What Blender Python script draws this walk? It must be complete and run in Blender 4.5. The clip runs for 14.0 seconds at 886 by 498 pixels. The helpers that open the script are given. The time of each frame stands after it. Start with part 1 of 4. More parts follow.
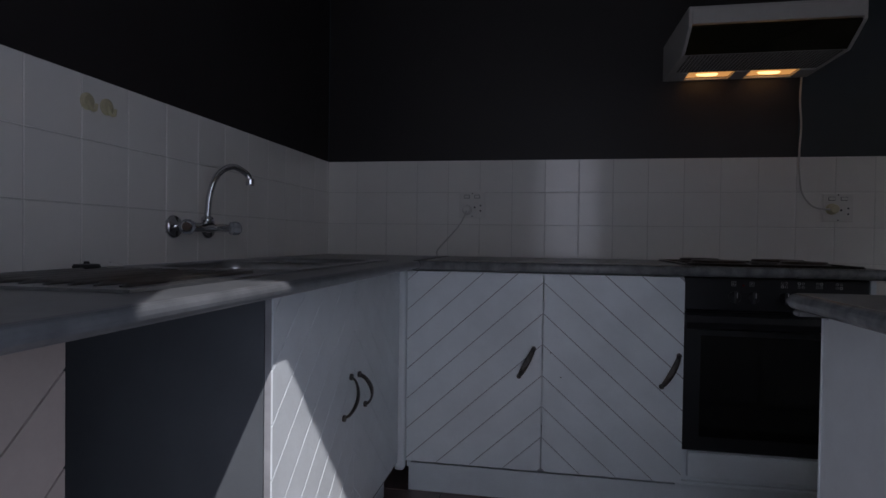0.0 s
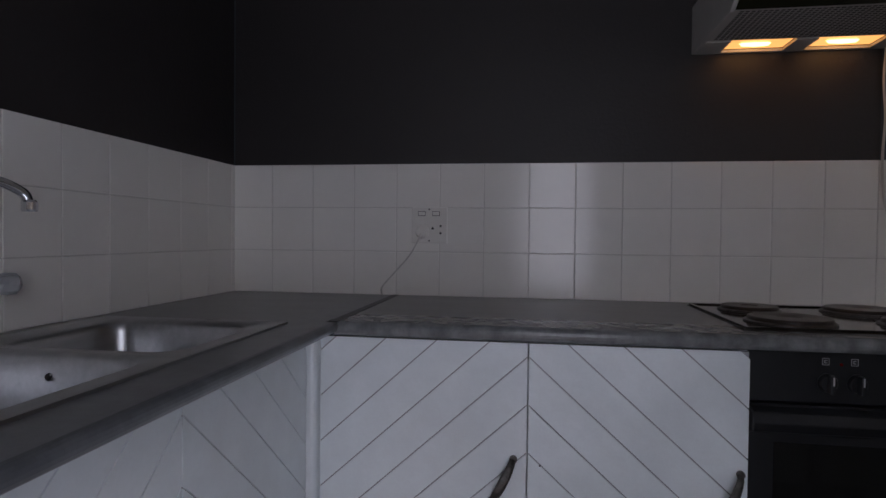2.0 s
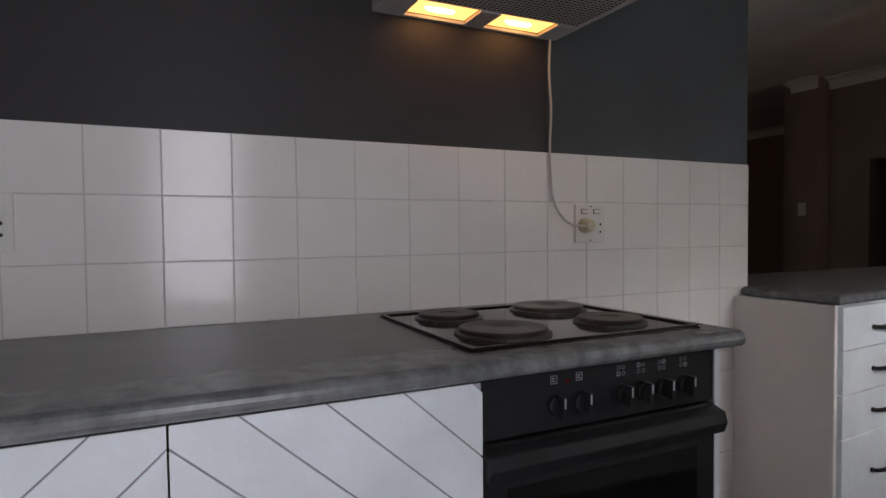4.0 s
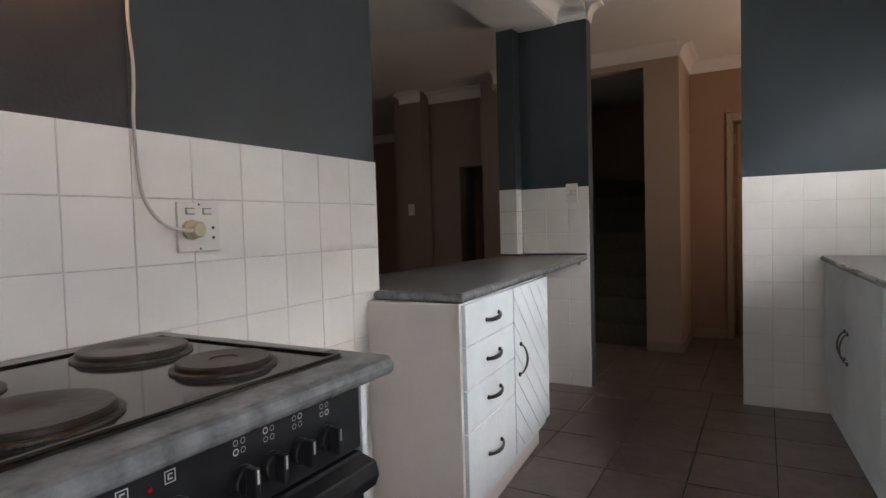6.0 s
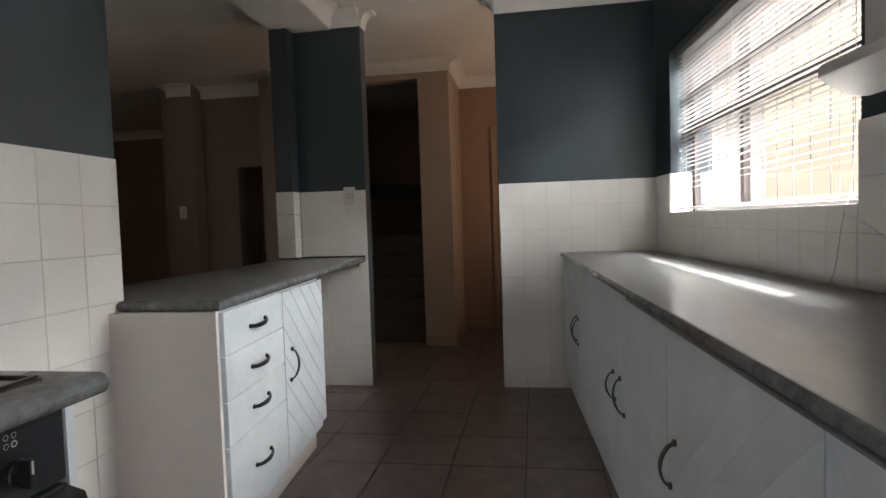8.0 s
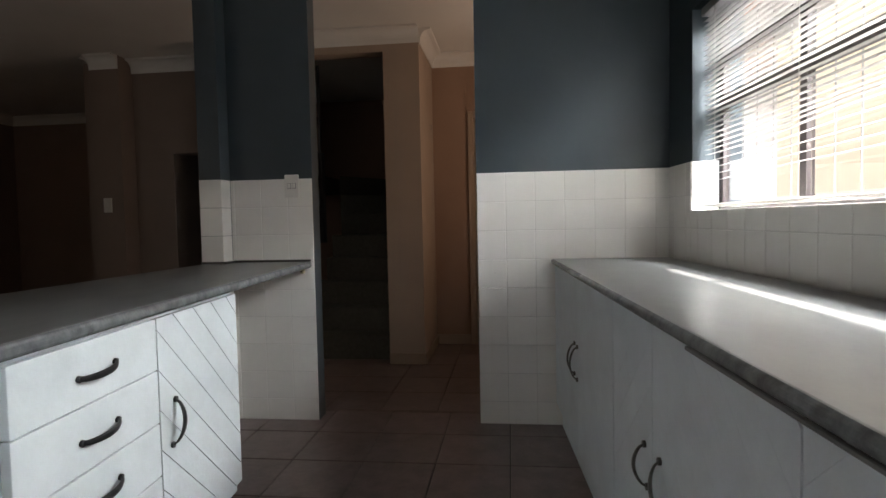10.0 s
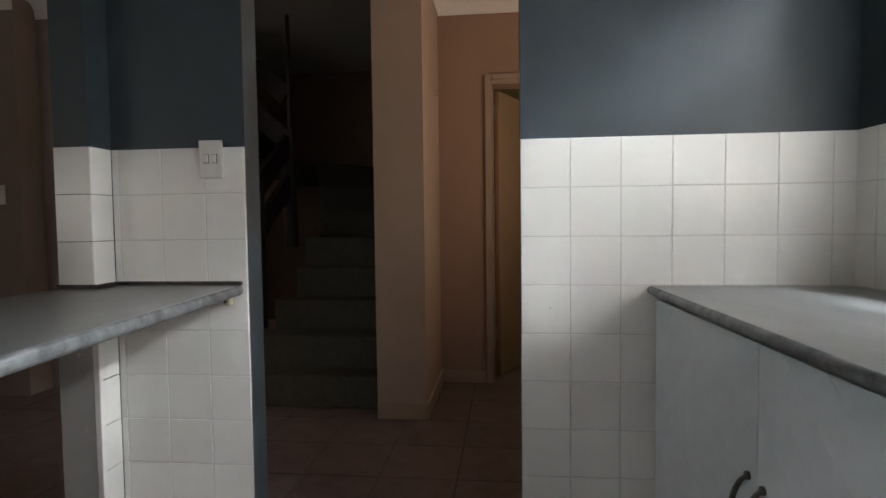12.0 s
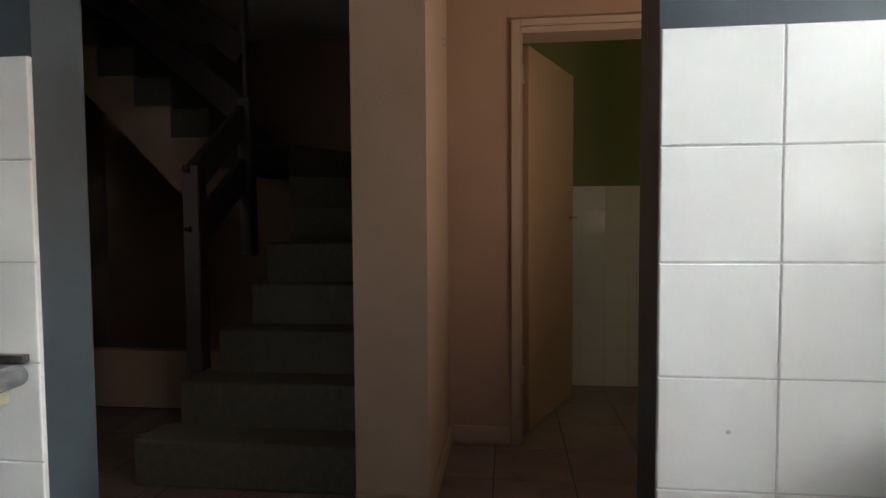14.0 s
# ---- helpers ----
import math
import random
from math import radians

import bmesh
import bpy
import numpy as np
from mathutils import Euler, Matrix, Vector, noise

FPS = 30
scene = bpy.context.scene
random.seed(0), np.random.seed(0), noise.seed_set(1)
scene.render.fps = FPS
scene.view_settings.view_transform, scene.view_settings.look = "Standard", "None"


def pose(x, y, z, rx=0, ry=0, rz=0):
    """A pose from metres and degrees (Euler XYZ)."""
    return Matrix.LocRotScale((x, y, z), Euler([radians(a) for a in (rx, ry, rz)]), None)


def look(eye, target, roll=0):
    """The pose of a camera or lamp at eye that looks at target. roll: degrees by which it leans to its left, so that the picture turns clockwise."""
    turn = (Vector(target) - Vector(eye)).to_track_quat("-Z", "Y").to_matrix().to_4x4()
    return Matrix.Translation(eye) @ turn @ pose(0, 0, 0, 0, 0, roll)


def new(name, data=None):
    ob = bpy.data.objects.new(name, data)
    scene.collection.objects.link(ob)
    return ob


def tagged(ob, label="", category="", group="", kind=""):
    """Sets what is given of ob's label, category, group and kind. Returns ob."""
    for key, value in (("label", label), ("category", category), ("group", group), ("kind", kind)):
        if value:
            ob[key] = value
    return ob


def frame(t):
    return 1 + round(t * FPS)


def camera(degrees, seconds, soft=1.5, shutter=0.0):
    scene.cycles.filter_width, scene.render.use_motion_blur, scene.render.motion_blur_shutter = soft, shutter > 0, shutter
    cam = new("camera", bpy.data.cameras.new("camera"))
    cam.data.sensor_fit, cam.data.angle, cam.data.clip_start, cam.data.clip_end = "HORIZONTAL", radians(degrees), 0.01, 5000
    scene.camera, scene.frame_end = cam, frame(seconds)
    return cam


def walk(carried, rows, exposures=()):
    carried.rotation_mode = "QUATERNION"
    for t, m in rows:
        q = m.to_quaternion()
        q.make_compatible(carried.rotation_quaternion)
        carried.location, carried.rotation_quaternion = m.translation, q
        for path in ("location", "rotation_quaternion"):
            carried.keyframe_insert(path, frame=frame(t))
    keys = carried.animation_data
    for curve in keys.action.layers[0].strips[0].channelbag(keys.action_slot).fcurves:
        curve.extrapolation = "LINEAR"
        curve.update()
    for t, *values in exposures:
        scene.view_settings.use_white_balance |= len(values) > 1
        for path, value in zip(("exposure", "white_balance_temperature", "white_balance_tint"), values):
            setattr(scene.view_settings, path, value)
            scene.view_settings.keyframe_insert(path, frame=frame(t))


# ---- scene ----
cam = camera(74.9, 14.0)
PATH = [
    (0, (1.063, -2.692, 0.95), (0.706, -0.725, 0.916), 0.8),
    (0.5, (1.068, -2.453, 0.967), (0.725, -0.482, 0.941), 0.8),
    (1, (1.072, -2.263, 1.009), (0.737, -0.291, 0.984), 0.8),
    (1.5, (1.054, -2.08, 1.032), (0.721, -0.108, 0.999), 0.8),
    (2, (1.05, -1.944, 1.073), (0.753, 0.034, 1.03), 0.6),
    (4.5, (1.061, -1.361, 1.084), (2.198, 0.283, 1.022), -0.8),
    (5, (1.166, -1.292, 1.081), (2.506, 0.192, 1.018), -1.1),
    (5.5, (1.261, -1.238, 1.091), (2.797, 0.041, 1.016), -1.3),
    (6, (1.324, -1.197, 1.092), (3.07, -0.225, 1.01), -1.6),
    (6.5, (1.35, -1.189, 1.09), (3.236, -0.53, 0.997), -1.8),
    (7, (1.354, -1.187, 1.091), (3.296, -0.717, 0.995), -2.0),
    (7.5, (1.353, -1.218, 1.086), (3.317, -0.849, 0.994), -1.9),
    (8, (1.342, -1.3, 1.086), (3.316, -0.988, 0.994), -1.9),
    (10.5, (2.361, -1.214, 1.075), (4.345, -0.989, 0.978), -1.0),
    (11, (2.669, -1.142, 1.075), (4.654, -0.919, 0.978), -0.8),
    (11.5, (2.974, -1.105, 1.074), (4.959, -0.877, 0.977), -0.7),
    (12, (3.278, -1.042, 1.075), (5.263, -0.822, 0.975), -0.7),
    (12.5, (3.564, -0.983, 1.08), (5.55, -0.761, 0.979), -0.5),
    (13, (3.834, -0.966, 1.083), (5.819, -0.743, 0.983), -0.5),
    (13.5, (4.073, -0.947, 1.079), (6.059, -0.728, 0.978), -0.5),
    (14, (4.3, -0.889, 1.077), (6.285, -0.667, 0.979), -0.4),
]
walk(cam, [(t, look(eye, target, roll)) for t, eye, target, roll in PATH], [(0.0, -0.47, 6050, 18), (1.0, 0.02, 6200, 19), (2.0, 0.63, 6420, 20), (4.5, 1.82, 6750, 16), (6.0, 2.4, 6750, 14), (7.0, 2.5, 6750, 12), (8.0, 2.28, 6750, 11), (10.5, 2.3, 6600, 9), (12.0, 2.8, 6450, 8), (13.0, 2.92, 6350, 7), (14.0, 3.0, 6300, 6)])

# ---- world, sun, lamps ----
world = bpy.data.worlds.new("world")
scene.world = world
world.use_nodes = True
_wn = world.node_tree
_sky = _wn.nodes.new("ShaderNodeTexSky")
_sky.sky_type = "NISHITA"
_sky.sun_disc = False
SUN_FROM = Vector((0.45, -0.82, 1.0)).normalized()
_sky.sun_elevation = math.asin(SUN_FROM.z)
_sky.sun_rotation = math.atan2(SUN_FROM.x, SUN_FROM.y)
_wn.links.new(_sky.outputs[0], _wn.nodes["Background"].inputs[0])
_wn.nodes["Background"].inputs[1].default_value = 0.11
sun = new("sun", bpy.data.lights.new("sun", "SUN"))
sun.data.energy, sun.data.angle, sun.data.color = 5.0, radians(0.5), (1.0, 0.95, 0.88)
sun.matrix_world = look(SUN_FROM * 20, (0, 0, 0))


def area(name, eye, target, w, h, power, colour):
    lamp = new(name, bpy.data.lights.new(name, "AREA"))
    lamp.data.shape, lamp.data.size, lamp.data.size_y = "RECTANGLE", w, h
    lamp.data.energy, lamp.data.color = power, colour
    lamp.matrix_world = look(eye, target)
    return lamp


area("sky_window", (3.95, -3.1, 2.62), (3.9, -1.5, 0.75), 2.0, 0.7, 135.0, (0.92, 0.96, 1.0))
# Added fill lamp tilted up to brighten the hall; no opening behind it.
area("daylight_hall", (5.85, -2.15, 1.35), (5.85, -1.15, 2.35), 0.9, 0.9, 2.6, (1.0, 0.72, 0.54))
# Unseen helper lamp that lifts the bathroom walls; the room has no window.
area("daylight_bathroom", (7.7, -3.24, 1.9), (7.7, 0.0, 1.2), 0.6, 0.6, 0.36, (1.0, 1.0, 0.55))
# Out-of-view fill aimed at the dining room ceiling, added without a source.
area("daylight_dining", (2.06, 2.6, 1.4), (4.5, 2.6, 3.7), 1.8, 1.3, 2.0, (1.0, 0.88, 0.78))
# Invented lamp high in the stair well to lighten the dark steps.
area("daylight_upstairs", (8.0, 1.4, 4.8), (7.4, 0.3, 1.0), 0.8, 0.8, 12.0, (1.0, 0.95, 0.85))
sky_door = new("sky_door", bpy.data.lights.new("sky_door", "AREA"))
sky_door.data.shape, sky_door.data.size, sky_door.data.size_y = "RECTANGLE", 0.75, 1.9
sky_door.data.energy, sky_door.data.color = 7.8, (0.76, 0.85, 1.0)
sky_door.matrix_world = look((1.37, -2.79, 1.05), (1.0, 0.0, 1.0))

# ---- materials ----


def mat(name, colour, rough=0.5, metal=0.0, vary=0.0, scale=6.0, fine=0.0, fine_scale=180.0, bump=0.0, bump_scale=60.0,
        second=None, coat=0.0, per=0.0, rvary=1.0, emit=None, power=0.0, spread=(0.35, 0.65), stretch=(1, 1, 1)):
    m = bpy.data.materials.new(name)
    m.use_nodes = True
    nt = m.node_tree
    b = nt.nodes["Principled BSDF"]
    b.inputs["Roughness"].default_value = rough
    b.inputs["Metallic"].default_value = metal
    b.inputs["Coat Weight"].default_value = coat
    b.inputs["Base Color"].default_value = (*colour, 1)
    if emit:
        b.inputs["Emission Color"].default_value = (*emit, 1)
        b.inputs["Emission Strength"].default_value = power
    geo = nt.nodes.new("ShaderNodeNewGeometry")
    mp = nt.nodes.new("ShaderNodeMapping")
    mp.inputs["Scale"].default_value = stretch
    nt.links.new(geo.outputs["Position"], mp.inputs["Vector"])
    out = None
    if vary or second:
        n1 = nt.nodes.new("ShaderNodeTexNoise")
        n1.inputs["Scale"].default_value, n1.inputs["Detail"].default_value, n1.inputs["Roughness"].default_value = scale, 6, 0.62
        nt.links.new(mp.outputs[0], n1.inputs["Vector"])
        r = nt.nodes.new("ShaderNodeValToRGB")
        r.color_ramp.elements[0].position, r.color_ramp.elements[1].position = spread
        r.color_ramp.elements[0].color = (*[c * (1 - vary) for c in colour], 1)
        r.color_ramp.elements[1].color = (*(second or [min(1, c * (1 + vary)) for c in colour]), 1)
        nt.links.new(n1.outputs["Fac"], r.inputs[0])
        out = r.outputs[0]
        rr_ = nt.nodes.new("ShaderNodeMapRange")
        rr_.inputs["To Min"].default_value, rr_.inputs["To Max"].default_value = max(0.03, rough * (1 - 0.2 * rvary)), min(1, rough * (1 + 0.25 * rvary))
        nt.links.new(n1.outputs["Fac"], rr_.inputs["Value"])
        nt.links.new(rr_.outputs[0], b.inputs["Roughness"])
    if fine and out:
        n2 = nt.nodes.new("ShaderNodeTexNoise")
        n2.inputs["Scale"].default_value, n2.inputs["Detail"].default_value = fine_scale, 3
        nt.links.new(mp.outputs[0], n2.inputs["Vector"])
        r2 = nt.nodes.new("ShaderNodeMapRange")
        r2.inputs["To Min"].default_value, r2.inputs["To Max"].default_value = 1 - fine, 1 + fine
        nt.links.new(n2.outputs["Fac"], r2.inputs["Value"])
        mx = nt.nodes.new("ShaderNodeMix")
        mx.data_type, mx.blend_type = "RGBA", "MULTIPLY"
        mx.inputs[0].default_value = 1.0
        nt.links.new(out, mx.inputs[6])
        nt.links.new(r2.outputs[0], mx.inputs[7])
        out = mx.outputs[2]
    if per and out:
        oi = nt.nodes.new("ShaderNodeObjectInfo")
        r3 = nt.nodes.new("ShaderNodeMapRange")
        r3.inputs["To Min"].default_value, r3.inputs["To Max"].default_value = 1 - per, 1 + per
        nt.links.new(oi.outputs["Random"], r3.inputs["Value"])
        mx = nt.nodes.new("ShaderNodeMix")
        mx.data_type, mx.blend_type = "RGBA", "MULTIPLY"
        mx.inputs[0].default_value = 1.0
        nt.links.new(out, mx.inputs[6])
        nt.links.new(r3.outputs[0], mx.inputs[7])
        out = mx.outputs[2]
    if out:
        nt.links.new(out, b.inputs["Base Color"])
    if bump:
        nb = nt.nodes.new("ShaderNodeTexNoise")
        nb.inputs["Scale"].default_value, nb.inputs["Detail"].default_value = bump_scale, 4
        nt.links.new(mp.outputs[0], nb.inputs["Vector"])
        bp = nt.nodes.new("ShaderNodeBump")
        bp.inputs["Strength"].default_value, bp.inputs["Distance"].default_value = bump, 0.01
        nt.links.new(nb.outputs["Fac"], bp.inputs["Height"])
        nt.links.new(bp.outputs[0], b.inputs["Normal"])
    return m


M = {}
M["tile"] = mat("glazed_tile", (0.82, 0.80, 0.76), 0.14, vary=0.02, scale=4, fine=0.004, per=0.02, bump=0.035, bump_scale=7)
M["grout"] = mat("grout", (0.58, 0.56, 0.53), 0.85, vary=0.1, scale=12, fine=0.1)
M["slate"] = mat("slate_wall_paint", (0.042, 0.055, 0.064), 0.42, vary=0.06, scale=3, fine=0.03, bump=0.05, bump_scale=90)
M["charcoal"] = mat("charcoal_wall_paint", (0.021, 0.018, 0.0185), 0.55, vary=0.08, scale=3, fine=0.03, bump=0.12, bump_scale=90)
M["beige"] = mat("beige_wall_paint", (0.42, 0.33, 0.26), 0.6, vary=0.05, scale=2, fine=0.03, bump=0.12, bump_scale=90)
M["rose"] = mat("rose_brown_wall_paint", (0.32, 0.21, 0.15), 0.6, vary=0.06, scale=2, fine=0.03, bump=0.12, bump_scale=90)
M["ceiling"] = mat("ceiling_paint", (0.74, 0.73, 0.70), 0.8, vary=0.03, scale=2, fine=0.02, bump=0.06, bump_scale=70)
M["white"] = mat("white_cabinet_paint", (0.73, 0.79, 0.82), 0.38, vary=0.06, scale=5, fine=0.03, bump=0.08, bump_scale=40)
M["groove"] = mat("groove_backing", (0.30, 0.31, 0.33), 0.7, vary=0.2, scale=12)
M["cream"] = mat("cream_panel", (0.76, 0.725, 0.70), 0.45, vary=0.04, scale=4, fine=0.02)
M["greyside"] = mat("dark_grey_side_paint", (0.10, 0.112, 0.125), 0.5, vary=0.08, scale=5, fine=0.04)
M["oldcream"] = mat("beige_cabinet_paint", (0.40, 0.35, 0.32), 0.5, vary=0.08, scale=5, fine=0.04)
M["laminate"] = mat("marbled_laminate", (0.130, 0.134, 0.133), 0.30, vary=0.05, scale=7, second=(0.185, 0.190, 0.187), fine=0.06, fine_scale=50, spread=(0.32, 0.72), rvary=0.15, stretch=(0.6, 1.3, 1.3))
M["laminate_edge"] = mat("mottled_laminate_edge", (0.13, 0.14, 0.143), 0.26, vary=0.10, scale=24, second=(0.24, 0.25, 0.255), fine=0.08, fine_scale=60, spread=(0.36, 0.72), rvary=0.2, stretch=(1.0, 1.0, 0.8))
# Copy of the laminate edge, darkened in colour so the sink lip reads shaded.
M["laminate_dark"] = mat("shaded_laminate_edge", (0.105, 0.113, 0.122), 0.28, vary=0.10, scale=16, second=(0.165, 0.175, 0.186), fine=0.06, fine_scale=60, spread=(0.36, 0.72), rvary=0.2)
M["steel"] = mat("brushed_steel", (0.45, 0.46, 0.47), 0.30, 1.0, vary=0.12, scale=30, fine=0.06, stretch=(1, 0.15, 1), bump=0.03, bump_scale=120)
M["chrome"] = mat("chrome", (0.62, 0.63, 0.65), 0.08, 1.0, vary=0.05, scale=20)
M["antique"] = mat("antique_metal", (0.11, 0.105, 0.10), 0.32, 0.9, vary=0.35, scale=40, bump=0.3, bump_scale=220)
M["iron"] = mat("dark_iron", (0.025, 0.025, 0.028), 0.4, 0.3, vary=0.3, scale=30)
M["enamel"] = mat("black_enamel", (0.022, 0.018, 0.015), 0.09, vary=0.3, scale=8, fine=0.1)
M["plate"] = mat("cast_iron_plate", (0.036, 0.026, 0.020), 0.36, 0.15, vary=0.3, scale=25, fine=0.15, bump=0.1)
M["ovenglass"] = mat("black_oven_glass", (0.006, 0.006, 0.006), 0.07, vary=0.1, scale=4)
M["panel"] = mat("black_oven_panel", (0.013, 0.014, 0.016), 0.30, vary=0.1, scale=10)
M["mark"] = mat("white_print", (0.6, 0.6, 0.6), 0.5)
M["red"] = mat("red_lens", (0.25, 0.01, 0.01), 0.2)
M["plastic"] = mat("white_plastic", (0.72, 0.70, 0.66), 0.35, vary=0.03, scale=20)
M["yellowed"] = mat("yellowed_plastic", (0.55, 0.50, 0.32), 0.4, vary=0.08, scale=30)
M["hole"] = mat("dark_hole", (0.01, 0.01, 0.01), 0.7)
M["hood"] = mat("hood_white_metal", (0.55, 0.54, 0.52), 0.4, vary=0.05, scale=8, fine=0.03)
M["visor"] = mat("smoked_visor", (0.02, 0.02, 0.012), 0.15)
M["lamp"] = mat("warm_lamp", (0.8, 0.5, 0.2), 0.5, emit=(1.0, 0.58, 0.20), power=3.2)
M["lamprim"] = mat("amber_diffuser", (0.5, 0.25, 0.08), 0.4, emit=(1.0, 0.46, 0.12), power=0.8)
M["floor"] = mat("brown_floor_tile", (0.168, 0.127, 0.120), 0.32, vary=0.22, scale=9, fine=0.12, fine_scale=70, per=0.07, bump=0.08, bump_scale=30)
M["fgrout"] = mat("floor_grout", (0.05, 0.042, 0.038), 0.9, vary=0.2, scale=20)
M["carpet"] = mat("stair_carpet", (0.095, 0.09, 0.072), 0.95, vary=0.15, scale=30, fine=0.3, bump=0.5, bump_scale=400)
M["dwood"] = mat("dark_stained_wood", (0.028, 0.022, 0.022), 0.4, vary=0.3, scale=14, stretch=(1, 1, 0.1))
M["door"] = mat("door_paint", (0.34, 0.21, 0.14), 0.45, vary=0.05, scale=3, fine=0.03)
M["frame"] = mat("frame_paint", (0.36, 0.275, 0.205), 0.45, vary=0.05, scale=3, fine=0.03)
M["umber"] = mat("dim_brown_wall_paint", (0.24, 0.185, 0.155), 0.6, vary=0.06, scale=2, fine=0.03, bump=0.12, bump_scale=90)
M["green"] = mat("olive_wall_paint", (0.21, 0.22, 0.08), 0.6, vary=0.05, scale=3)
M["slat"] = mat("blind_slat", (0.34, 0.325, 0.31), 0.4, vary=0.03, scale=10)
M["wframe"] = mat("dark_window_steel", (0.05, 0.04, 0.04), 0.4, vary=0.1, scale=10)
M["bar"] = mat("pale_window_bar", (0.30, 0.29, 0.28), 0.5)
# Emission stands in for sunlight that this wall's near face never gets.
M["ext"] = mat("glowing_outside_backdrop", (0.50, 0.40, 0.29), 0.9, emit=(1.0, 0.80, 0.58), power=0.22, vary=0.06, scale=2, fine=0.04)
M["extroof"] = mat("outside_brown_boarding", (0.70, 0.38, 0.23), 0.8, vary=0.2, scale=6)
M["ground"] = mat("outside_paving", (0.25, 0.23, 0.205), 0.9, vary=0.15, scale=3, fine=0.08)
M["cord"] = mat("white_cord", (0.55, 0.53, 0.50), 0.5)
M["black"] = mat("black_rubber", (0.012, 0.012, 0.012), 0.5)
glass = bpy.data.materials.new("window_glass")
glass.use_nodes = True
_g = glass.node_tree.nodes["Principled BSDF"]
_g.inputs["Transmission Weight"].default_value, _g.inputs["Roughness"].default_value, _g.inputs["IOR"].default_value = 1.0, 0.0, 1.45
M["glass"] = glass
acr = bpy.data.materials.new("clear_acrylic")
acr.use_nodes = True
_g = acr.node_tree.nodes["Principled BSDF"]
_g.inputs["Transmission Weight"].default_value, _g.inputs["Roughness"].default_value, _g.inputs["IOR"].default_value = 0.7, 0.08, 1.49
_g.inputs["Base Color"].default_value = (0.7, 0.72, 0.75, 1)
M["acrylic"] = acr

# ---- building helpers ----


def mesh_of(name, bm, material):
    me = bpy.data.meshes.new(name)
    bmesh.ops.recalc_face_normals(bm, faces=bm.faces)
    bm.to_mesh(me)
    bm.free()
    for m in (material if isinstance(material, (list, tuple)) else [material]):
        me.materials.append(M[m])
    return me


def shade(me, angle=35):
    me.shade_smooth()
    me.set_sharp_from_angle(angle=radians(angle))


def part(name, bm, material, parent=None, label="", kind="", smooth=False):
    me = mesh_of(name, bm, material)
    if smooth:
        shade(me)
    ob = new(name, me)
    ob.parent = parent
    return tagged(ob, label, kind=kind)


def thing(name, label, category, at=(0, 0, 0), group=""):
    ob = new(name)
    ob.location = at
    ob.empty_display_size = 0.1
    bpy.context.view_layer.update()
    return tagged(ob, label, category, group)


def box(bm, x0, x1, y0, y1, z0, z1, bevel=0.0, seg=1, mi=0, m=None):
    vs = [bm.verts.new((x, y, z)) for x in (x0, x1) for y in (y0, y1) for z in (z0, z1)]
    q = [(0, 1, 3, 2), (4, 6, 7, 5), (0, 4, 5, 1), (2, 3, 7, 6), (0, 2, 6, 4), (1, 5, 7, 3)]
    fs = [bm.faces.new([vs[i] for i in f]) for f in q]
    for f in fs:
        f.material_index = mi
    if bevel:
        r = bmesh.ops.bevel(bm, geom=list({e for f in fs for e in f.edges}), offset=bevel, segments=seg, profile=0.6, affect="EDGES")
        vs = list({v for f in r["faces"] for v in f.verts} | {v for v in vs if v.is_valid})
        for f in r["faces"]:
            f.material_index = mi
    if m is not None:
        bmesh.ops.transform(bm, matrix=m, verts=vs)
    return vs


def bx(x0, x1, y0, y1, z0, z1, bevel=0.0, seg=1, m=None):
    bm = bmesh.new()
    box(bm, x0, x1, y0, y1, z0, z1, bevel, seg, m=m)
    return bm


def prism(poly, axis, a, b, bevel=0.0, seg=1, bm=None):
    """A polygon given in the two other axes, drawn out along axis from a to b."""
    bm = bm or bmesh.new()
    def at(p, v):
        q = list(p)
        q.insert(axis, v)
        return q
    lo, hi = [bm.verts.new(at(p, a)) for p in poly], [bm.verts.new(at(p, b)) for p in poly]
    fs = [bm.faces.new(lo), bm.faces.new(hi[::-1])]
    n = len(poly)
    for i in range(n):
        fs.append(bm.faces.new((lo[i], hi[i], hi[(i + 1) % n], lo[(i + 1) % n])))
    if bevel:
        bmesh.ops.recalc_face_normals(bm, faces=fs)
        bmesh.ops.bevel(bm, geom=list({e for f in fs for e in f.edges}), offset=bevel, segments=seg, profile=0.6, affect="EDGES")
    return bm


def lathe(profile, at, n=28, axis="z", bm=None):
    """Profile of (radius, height) turned round an axis through at."""
    bm = bm or bmesh.new()
    rings = []
    for r, h in profile:
        ring = []
        for i in range(n):
            a = 2 * math.pi * i / n
            c, s = r * math.cos(a), r * math.sin(a)
            p = {"z": (c, s, h), "y": (c, h, s), "x": (h, c, s)}[axis]
            ring.append(bm.verts.new(Vector(at) + Vector(p)))
        rings.append(ring)
    for a, b in zip(rings, rings[1:]):
        for i in range(n):
            bm.faces.new((a[i], a[(i + 1) % n], b[(i + 1) % n], b[i]))
    bm.faces.new(rings[0])
    bm.faces.new(rings[-1][::-1])
    return bm


